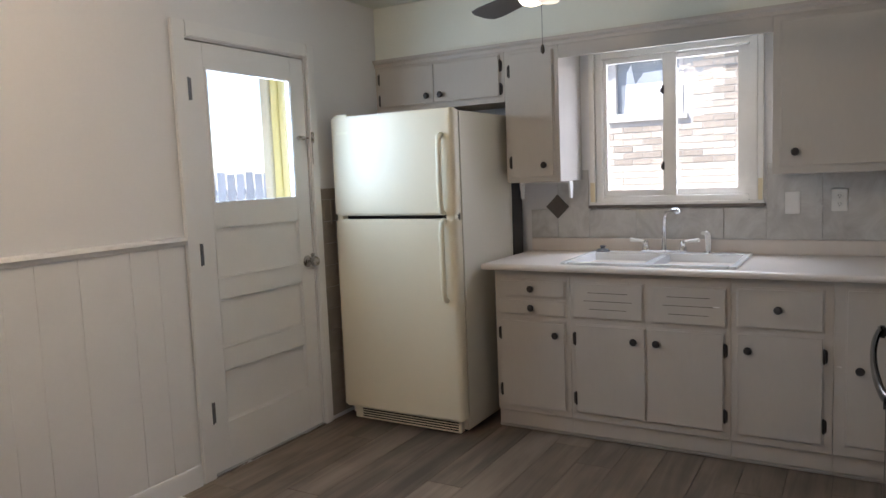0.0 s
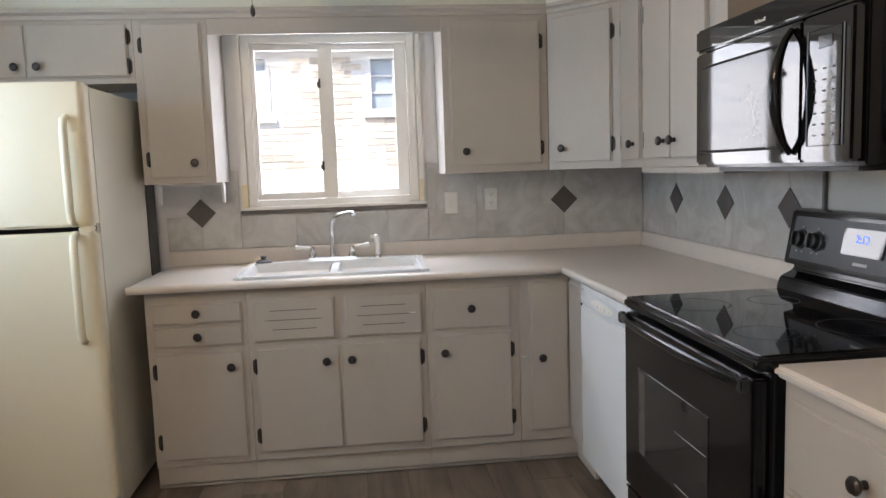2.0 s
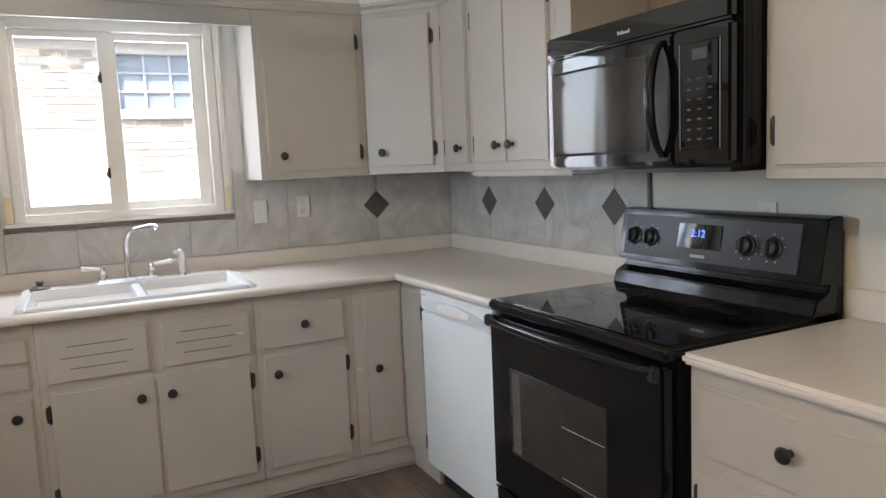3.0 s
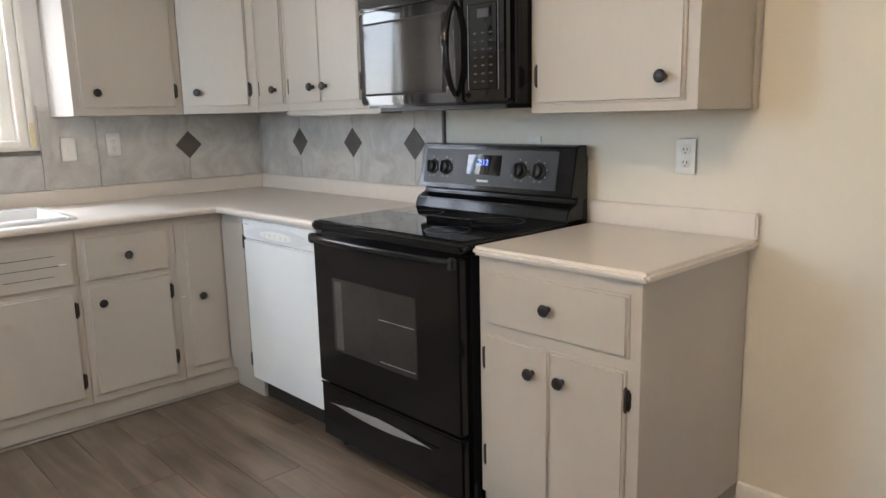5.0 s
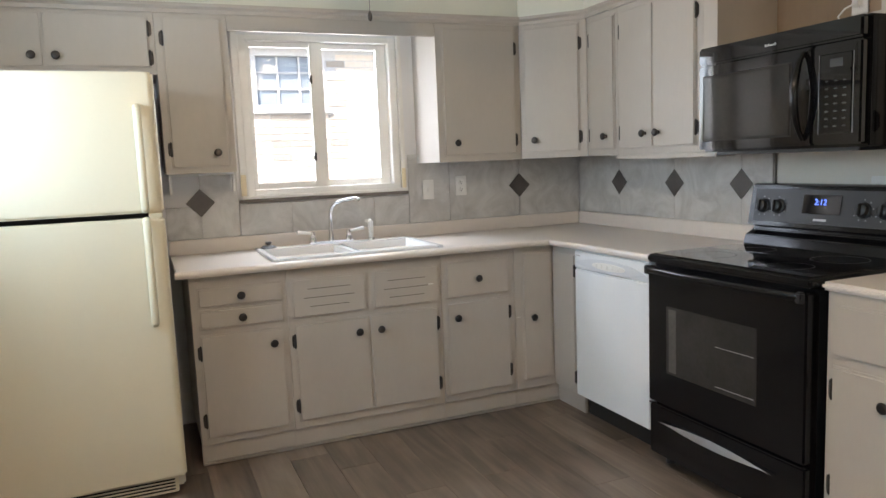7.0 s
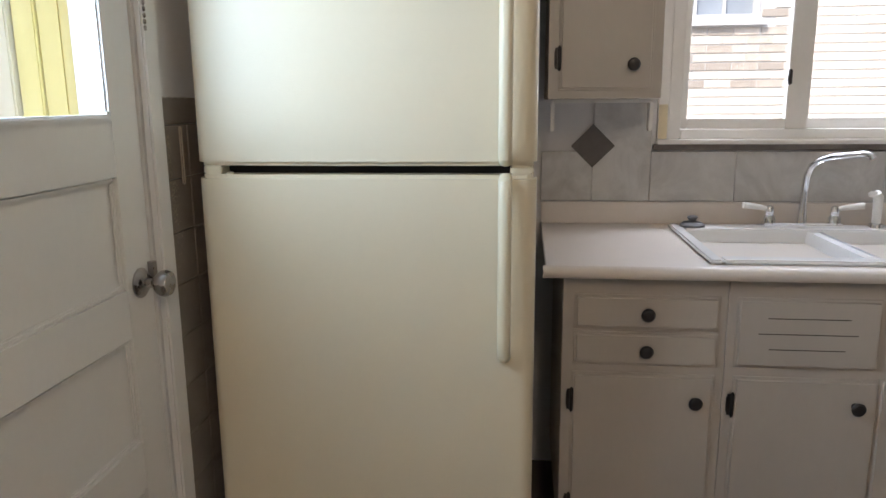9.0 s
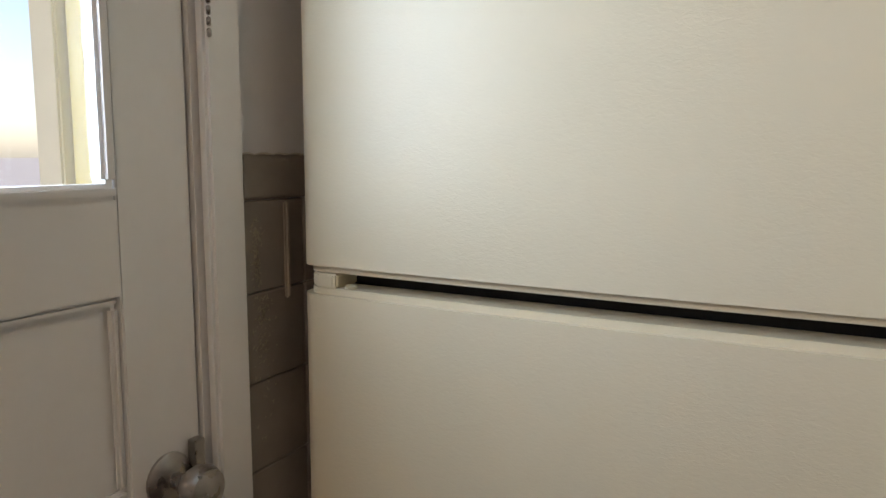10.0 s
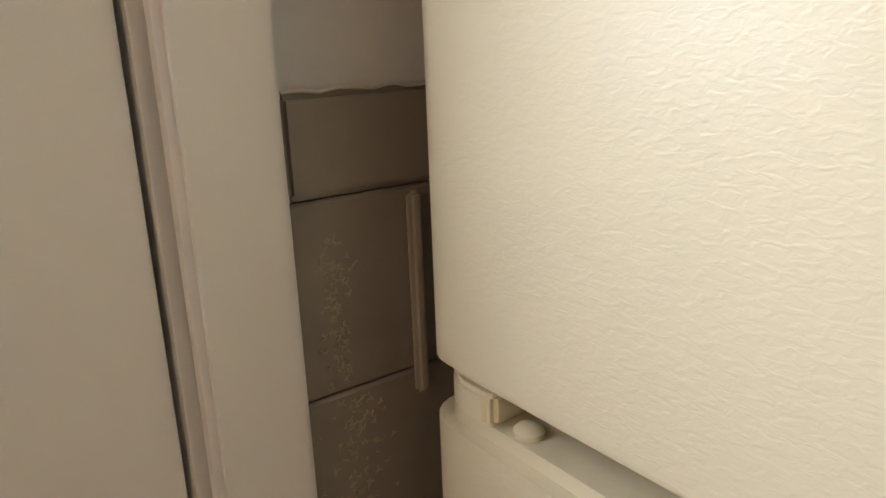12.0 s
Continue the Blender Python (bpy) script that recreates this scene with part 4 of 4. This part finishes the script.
part("panel_face", on_panel(block(sy0 + 0.025, sy1 - 0.075, -0.004, 0.001, 0.018, 0.160, 0.002)), BLACKPLASTIC, pg, "satin black control panel")
dsp = part("display", on_panel(block(1.815, 1.995, -0.007, -0.0035, 0.060, 0.140, 0.002)), BLACKGLASS, pg, "clock display")
for x in (1.610, 1.690, 2.090, 2.180):
    kb = part("dial", on_panel(lathe([(0.033, 0), (0.031, 0.004), (0.026, 0.006), (0.024, 0.022), (0.020, 0.025), (0.004, 0.025)], 22, pose(x, -0.0035, 0.085, 90))), BLACKPLASTIC, pg, "black control dial")
    part("grip", on_panel(block(x - 0.006, x + 0.006, -0.040, -0.026, 0.062, 0.108, 0.003)), BLACKPLASTIC, kb)
    for k in range(7):
        a = radians(210 + k * 40) if k < 6 else radians(90)
        px, pz = x + 0.041 * math.cos(a), 0.085 + 0.041 * math.sin(a)
        part("dial_mark", on_panel(block(px - 0.002, px + 0.002, -0.0046, -0.0039, pz - 0.002, pz + 0.002)), GREYPRINT, kb)
part("maker_mark", on_panel(block(1.875, 1.935, -0.0046, -0.0039, 0.032, 0.041)), GREYPRINT, pg, "plain pale maker mark")
clock = bpy.data.curves.new("clock_digits", "FONT")
clock.body, clock.size, clock.extrude = "2:12", 0.034, 0.0004
cl = new("clock_digits", clock)
cl.data.materials.append(BLUELED)
cl.parent = pg
cl.matrix_basis = TILT @ pose(1.872, -0.0078, 0.098, 90)
part("rear_cover", block(sy0 + 0.004, sy1 - 0.012, 0.5925, 0.607, 0.10, 1.15, 0.002), BLACKPLASTIC, stove)
for x in (sy0 + 0.05, sy1 - 0.05):
    for yy in (0.02, 0.52):
        part("foot", lathe([(0.022, 0), (0.022, 0.012), (0.014, 0.046)], 12, pose(x, yy, 0)), BLACKPLASTIC, stove)

# ---------------------------------------------------------------- microwave
mw = thing("microwave_oven", pose(2.975, 0, 0, 0, 0, -90), "black over-the-range microwave oven with a glossy door", "microwave")
m0, m1 = 1.598, 2.338
part("case", block(m0 + 0.002, m1 + 0.010, 0.0, 0.425, 1.338, 1.762, 0.004), BLACK, mw)
part("vent_strip", block(m0, m1, -0.032, -0.0005, 1.690, 1.760, 0.008), BLACKGLASS, mw)
md = part("door", block(m0, 2.150, -0.030, -0.0005, 1.348, 1.686, 0.006), BLACKGLASS, mw)
part("door_window", block(1.632, 2.060, -0.0335, -0.029, 1.388, 1.640, 0.003), DARKWINDOW, md, "smoked glass window")
for q in ((1.626, 1.632, 1.382, 1.646), (2.060, 2.066, 1.382, 1.646), (1.632, 2.060, 1.382, 1.388), (1.632, 2.060, 1.640, 1.646)):
    part("window_groove", block(q[0], q[1], -0.0312, -0.0295, q[2], q[3]), SHADOWBLACK, md)
hpts = [(2.118 - 0.0 * k, -0.034 - 0.045 * math.sin(math.pi * k / 12) ** 0.7, 1.370 + 0.30 * k / 12) for k in range(13)]
part("handle", tube(hpts, [0.008 + 0.006 * math.sin(math.pi * k / 12) for k in range(13)], 12), BLACK, md, "bowed black handle")
cpan = part("control_panel", block(2.153, m1, -0.030, -0.0005, 1.348, 1.686, 0.006), BLACKGLASS, mw)
part("keypad", block(2.186, 2.304, -0.0325, -0.0295, 1.385, 1.650, 0.003), BLACKGLASS, cpan)
part("display", block(2.222, 2.272, -0.034, -0.0320, 1.606, 1.634, 0.001), SMOKED, cpan)
for r in range(7):
    for c in range(3):
        part("key_mark", block(2.205 + c * 0.034, 2.217 + c * 0.034, -0.0332, -0.0323, 1.408 + r * 0.025, 1.412 + r * 0.025), DIMPRINT, cpan)
for x in (2.180, 2.310):
    part("keypad_trim", tube([(x, -0.032, 1.385), (x, -0.032, 1.650)], 0.0016, 8), GUNMETAL, cpan, "thin bright strip")
mark = bmesh.new()
for k in range(7):
    box(mark, 1.945 + 0.0075 * k, 1.9495 + 0.0075 * k, -0.0330, -0.0315, 1.716, 1.722 + 0.004 * (k in (0, 2, 6)))
part("maker_mark", mark, LIGHTPRINT, mw, "plain pale maker mark")
part("underside", block(m0 + 0.05, m1 - 0.04, 0.02, 0.40, 1.325, 1.338, 0.003), BLACKPLASTIC, mw)

# ---------------------------------------------------------------- outlets, switch, towel holder
def wall_plate(m, label, slots, name="outlet"):
    t = thing(name, m, label, "outlet" if slots else "switch")
    part("plate", block(-0.036, 0.036, -0.006, -0.0005, -0.058, 0.058, 0.003), WHITEPLASTIC, t)
    if slots:
        for s in (-1, 1):
            f = part("socket", lathe([(0.017, 0), (0.017, 0.002), (0.015, 0.003)], 20, pose(0, -0.006, 0.021 * s, 90)), WHITEPLASTIC, t)
            for k in (-0.006, 0.006):
                part("slot", block(k - 0.0012, k + 0.0012, -0.0098, -0.0088, 0.021 * s - 0.002, 0.021 * s + 0.007), SHADOWBLACK, f)
            part("slot", block(-0.002, 0.002, -0.0098, -0.0088, 0.021 * s - 0.011, 0.021 * s - 0.007), SHADOWBLACK, f)
    else:
        part("toggle", block(-0.005, 0.005, -0.016, -0.006, -0.012, 0.010, 0.002), WHITEPLASTIC, t)
    return t


wall_plate(pose(2.342, -0.012, 1.182), "white light switch plate on the tiled wall", False, "light_switch")
wall_plate(pose(2.556, -0.012, 1.195), "white double outlet on the tiled wall", True)
wall_plate(pose(W, -2.705, 1.157, 0, 0, -90), "white double outlet on the cream wall above the countertop", True)
wall_plate(pose(W, -2.075, 1.163, 0, 0, -90), "white outlet plate behind the range", True)
mo = wall_plate(pose(3.384, -1.99, 1.90, 0, 0, -90), "white outlet in the niche above the microwave with a plugged cord", True)
part("plug", block(-0.016, 0.016, -0.036, -0.0095, -0.032, -0.008, 0.005), WHITEPLASTIC, mo)
part("cord", tube([(0, -0.035, -0.02), (-0.02, -0.06, -0.035), (-0.05, -0.06, -0.06), (-0.045, -0.05, -0.09), (-0.02, -0.04, -0.115)], 0.0035, 8), WHITEPLASTIC, mo)
hold = thing("paper_towel_holder", pose(1.06, -0.20, 1.3345), "white plastic paper towel holder under the wall cabinet", "towel holder")
part("rail", block(-0.155, 0.155, -0.03, 0.03, -0.012, 0.0, 0.004), WHITEPLASTIC, hold)
for s in (-1, 1):
    part("arm", prism([(-0.030, -0.010), (0.030, -0.010), (0.020, -0.06), (0.016, -0.098), (-0.014, -0.098), (-0.018, -0.06)], "x", s * 0.150 - 0.006, s * 0.150 + 0.006, 0.002), WHITEPLASTIC, hold)

# ---------------------------------------------------------------- ceiling fan
fan = thing("ceiling_fan", pose(1.62, -1.50, H), "ceiling fan with four dark blades and a lit lamp", "ceiling fan")
part("canopy", lathe([(0.065, 0), (0.06, -0.04), (0.02, -0.06)], 24), TRIM, fan)
part("downrod", tube([(0, 0, -0.05), (0, 0, -0.20)], 0.012, 12), TRIM, fan)
part("motor", lathe([(0.03, -0.19), (0.10, -0.21), (0.115, -0.25), (0.115, -0.31), (0.08, -0.345), (0.05, -0.36)], 28), TRIM, fan)
for k in range(4):
    a = 55 + 90 * k
    m = pose(0, 0, -0.345, 0, 0, a) @ pose(0, 0, 0, 11, 0, 0)
    pts = [(0.17, -0.045), (0.30, -0.058), (0.46, -0.066), (0.53, -0.060), (0.555, -0.03), (0.555, 0.03), (0.53, 0.060), (0.46, 0.066), (0.30, 0.058), (0.17, 0.045)]
    bm = prism(pts, "z", -0.003, 0.003, 0.0015)
    bm.transform(m)
    bl = part("blade", bm, BLADE, fan, "dark wood-look blade")
    arm = block(0.08, 0.20, -0.014, 0.014, 0.003, 0.009, 0.002)
    arm.transform(m)
    part("blade_arm", arm, BRONZE, bl)
part("lamp_hub", lathe([(0.05, -0.36), (0.055, -0.39), (0.03, -0.41)], 20), TRIM, fan)
for k in range(3):
    m = pose(0, 0, -0.385, 0, 0, 25 + 120 * k) @ pose(0.06, 0, 0, 0, 62, 0)
    bm = lathe([(0.018, 0.0), (0.028, 0.02), (0.045, 0.06), (0.052, 0.095), (0.048, 0.100), (0.01, 0.102)], 20, m)
    part("lamp_shade", bm, SHADE, fan, "lit frosted glass shade")
part("pull_chain", tube([(-0.046, 0.03, -0.36), (-0.046, 0.03, -0.555)], 0.0010, 6), BRONZE, fan)
part("chain_pull", lathe([(0.003, -0.590), (0.008, -0.582), (0.008, -0.568), (0.003, -0.555)], 12, pose(-0.046, 0.03, 0)), BRONZE, fan, "small dark chain pull")

dl = thing("ceiling_light", pose(1.15, -3.30, H), "lit frosted dome light on the ceiling", "ceiling light")
part("base", lathe([(0.15, 0), (0.15, -0.02), (0.13, -0.03)], 28), TRIM, dl)
dome_glass = part("dome", lathe([(0.135, -0.03), (0.13, -0.055), (0.10, -0.085), (0.05, -0.10), (0.004, -0.104)], 28), SHADE, dl)

# ---------------------------------------------------------------- outside
solid("ground", block(-400, 400, -400, 400, -0.55, -0.45), GROUND, "pale gravel drive outside the house", "ground", "structure")
porch = thing("porch", pose(-T - 0.002, -1.4, 0), "covered side porch with a yellow return wall and white rail", "porch")
part("deck", block(-2.4, 0.0, -1.8, 1.0, -0.45, -0.03), CONCRETE, porch)
for k in range(3):
    part("yellow_board", block(-0.058 - 0.057 * k, -0.003 - 0.057 * k, 0.42 + 0.006 * (k % 2), 0.52, -0.03, 2.35, 0.004), YELLOW, porch, "yellow painted board")
part("corner_board", block(-0.235, -0.175, 0.405, 0.53, -0.03, 2.35, 0.004), CREAMBOARD, porch, "cream painted corner board")
part("roof", block(-1.5, 0.0, -1.8, 0.9, 2.27, 2.44), TRIM, porch)
part("beam", block(-1.5, -1.4, -1.8, 0.9, 2.15, 2.27), TRIM, porch)
for k in range(2):
    part("post", block(-1.49, -1.41, -1.75 + 2.55 * k, -1.67 + 2.55 * k, -0.45, 2.15), TRIM, porch)
for k in range(14):
    part("baluster", block(-2.46, -2.43, -1.35 + 0.13 * k, -1.32 + 0.13 * k, 0.0, 0.85), TRIM, porch)
part("rail", block(-2.48, -2.41, -1.42, 1.70, 0.85, 0.91), TRIM, porch)

fence = thing("board_fence", pose(-6.0, 3.0, -0.45), "weathered pale board fence across the drive", "fence")
for k in range(46):
    part("board", block(-0.012, 0.012, k * 0.20, k * 0.20 + 0.165, 0.04, 1.98 + 0.03 * (k % 3 == 1), 0.004), FENCE, fence)
for z in (0.35, 1.65):
    part("rail", block(-0.055, -0.013, 0.0, 9.2, z, z + 0.09), FENCE, fence)
for k in range(5):
    part("post", block(-0.14, -0.056, k * 2.25, k * 2.25 + 0.09, 0.0, 2.02), FENCE, fence)

NB = 4.0
house = thing("neighbour_house", pose(1.5, NB, -0.45), "neighbouring tan brick house with white-framed windows", "house")
hx = 1.5
wins = [(0.19, 0.96, 1.95, 2.60), (1.97, 2.76, 1.98, 2.58)]
cols = [-1.3, 0.19, 0.96, 1.97, 2.76, 8.0]
bm = bmesh.new()
for a, b in zip(cols, cols[1:]):
    hole = next((w for w in wins if w[0] == a), None)
    if hole:
        box(bm, a - hx, b - hx, 0.006, 0.25, 0.0, hole[2] + 0.45)
        box(bm, a - hx, b - hx, 0.006, 0.25, hole[3] + 0.45, 3.10)
    else:
        box(bm, a - hx, b - hx, 0.006, 0.25, 0.0, 3.10)
part("wall", bm, MORTAR, house)
part("side_wall", block(-2.8, -2.6, 0.25, 7, 0, 3.1), MORTAR, house)
part("side_wall", block(6.3, 6.5, 0.25, 7, 0, 3.1), MORTAR, house)
part("soffit", block(-3.0, 7, -0.16, 0.2, 3.10, 3.14), TRIM, house)
part("fascia_board", block(-3.0, 7, -0.19, -0.16, 3.08, 3.26), TRIM, house)
part("roof", prism([(-0.2, 3.26), (3.6, 5.2), (7.6, 3.26)], "x", -3.0, 7), ROOFING, house)
for a, b, c, d in wins:
    w = part("window", joined(block(a - hx, a - hx + 0.04, -0.01, 0.10, c + 0.45, d + 0.45), block(b - hx - 0.04, b - hx, -0.01, 0.10, c + 0.45, d + 0.45),
             block(a - hx + 0.04, b - hx - 0.04, -0.01, 0.10, c + 0.45, c + 0.49), block(a - hx + 0.04, b - hx - 0.04, -0.01, 0.10, d + 0.41, d + 0.45)), STONE, house, "pale-framed window")
    part("pane", block(a - hx + 0.04, b - hx - 0.04, 0.06, 0.07, c + 0.49, d + 0.41), DARKGLASS, w)
    part("sill", block(a - hx - 0.05, b - hx + 0.05, -0.05, 0.04, c + 0.40, c + 0.45), STONE, w, "pale stone sill")
    if a > 1:
        for k in (1, 2):
            x = a - hx + 0.04 + (b - a - 0.08) * k / 3
            part("glazing_bar", block(x - 0.010, x + 0.010, 0.03, 0.0595, c + 0.49, d + 0.41), STONE, w)
            z = c + 0.49 + (d - c - 0.08) * k / 3
            part("glazing_bar", block(a - hx + 0.04, b - hx - 0.04, 0.035, 0.0585, z - 0.010, z + 0.010), STONE, w)
    else:
        part("curtain", prism([(a - hx + 0.12, c + 0.49), (b - hx - 0.041, c + 0.49), (b - hx - 0.041, d + 0.30), (a - hx + 0.34, d + 0.28), (a - hx + 0.24, d + 0.16), (a - hx + 0.20, d + 0.38), (a - hx + 0.15, d + 0.30)], "y", 0.046, 0.058), CURTAIN, w, "white gathered curtain")

# ---------------------------------------------------------------- pieces: wall tiles, floor planks, bricks
tiles = thing("backsplash", pose(0, 0, 0), "light grey marbled tile backsplash with dark diamond insets", "backsplash", kind="structure")
part("grout", block(0.882, 3.398, -0.004, -0.0008, 0.9885, 1.160), GROUT, tiles)
xs = [0.882, 1.056, 1.531, 2.006, 2.481, 2.957, 3.397]
for a, b in zip(xs, xs[1:]):
    lo, hi = a + 0.0008, b - 0.0008
    top = 1.392
    if lo < 1.25 and hi > 1.26:
        part("tile", block(lo, 1.250, -0.011, -0.0042, 0.990, top, 0.0012, 1), TILE, tiles)
        part("tile", block(1.2515, hi, -0.011, -0.0042, 0.990, 1.160, 0.0012, 1), TILE, tiles)
    elif hi < 2.21:
        part("tile", block(lo, hi, -0.011, -0.0042, 0.990, 1.160, 0.0012, 1), TILE, tiles)
    elif lo < 2.22:
        part("tile", block(lo, 2.2205, -0.011, -0.0042, 0.990, 1.160, 0.0012, 1), TILE, tiles)
        part("tile", block(2.222, hi, -0.011, -0.0042, 0.990, top, 0.0012, 1), TILE, tiles)
    else:
        part("tile", block(lo, hi, -0.011, -0.0042, 0.990, top, 0.0012, 1), TILE, tiles)
ys = [-0.012, -0.440, -0.919, -1.385, -1.566]
part("grout", block(W - 0.004, W - 0.0008, -1.566, -0.0005, 0.9885, 1.336), GROUT, tiles)
for a, b in zip(ys, ys[1:]):
    part("tile", block(W - 0.011, W - 0.0042, b + 0.0008, a - 0.0008, 0.990, 1.392, 0.0012, 1), TILE, tiles)
part("edge_strip", block(W - 0.014, W - 0.0005, -1.582, -1.5675, 0.990, 1.392, 0.002), GREYTRIM, tiles, "dark edge strip")
R = 0.074
for x in (1.056, 2.957):
    part("diamond_tile", prism([(x - R, 1.178), (x, 1.178 - R), (x + R, 1.178), (x, 1.178 + R)], "y", -0.0145, -0.0112, 0.001), DIAMOND, tiles, "dark diamond tile")
for y in (-0.438, -0.919, -1.385):
    part("diamond_tile", prism([(y - R, 1.181), (y, 1.181 - R), (y + R, 1.181), (y, 1.181 + R)], "x", W - 0.0145, W - 0.0112, 0.001), DIAMOND, tiles, "dark diamond tile")

PW, PL = 0.180, 1.22
plank_mesh = {}
rnd = random.Random(11)
col0 = 2.385 - PW * 14
for c in range(20):
    x = col0 + c * PW
    if x + PW < 0.0 or x > W:
        continue
    x0, x1 = max(x, 0.001), min(x + PW, W - 0.001)
    start = -1.62 if c == 14 else -rnd.uniform(0, PL)
    y = start
    while y < -0.001:
        y += PL
    while y > BACK:
        y1, y0 = min(y, -0.001), max(y - PL, BACK + 0.001)
        w, l = x1 - x0 - 0.0016, y1 - y0 - 0.0018
        if l > 0.02:
            key = (round(w, 4), round(l, 4))
            if key not in plank_mesh:
                plank_mesh[key] = mesh_of("plank", block(-w / 2, w / 2, -l / 2, l / 2, -0.0055, 0.0, 0.0008, 1), PLANK, False)
            p = new("plank", plank_mesh[key])
            p.parent = subfloor
            p.location = ((x0 + x1) / 2, (y0 + y1) / 2, 0)
        y -= PL

# bricks on the neighbour's wall: the stretch seen through the window as parts, the rest as one mesh
BW, BH, MJ = 0.205, 0.062, 0.010
me = mesh_of("brick", block(-BW / 2, BW / 2, -0.004, 0.02, -BH / 2, BH / 2, 0.003, 1), BRICK, False)
rest = bmesh.new()
count = 0
row = 0
z = 0.75
while z < 3.05:
    x = -1.2 - (row % 2) * (BW + MJ) / 2
    while x < 6.0:
        a, b = x - BW / 2, x + BW / 2
        wz = z - 0.45
        clash = any(b > w[0] - 0.02 and a < w[1] + 0.02 and wz + BH / 2 > w[2] - 0.055 and wz - BH / 2 < w[3] + 0.005 for w in wins)
        if not clash:
            near = -0.2 < x < 2.9 and 1.45 < wz < 2.62 and count < 300
            if near:
                o = new("brick", me)
                o.parent = house
                o.location = (x - hx, 0, z)
                count += 1
            else:
                box(rest, x - hx - BW / 2, x - hx + BW / 2, -0.004, 0.02, z - BH / 2, z + BH / 2)
        x += BW + MJ
    z += BH + MJ
    row += 1
tagged(part("bricks", rest, BRICK, house), kind="stuff")
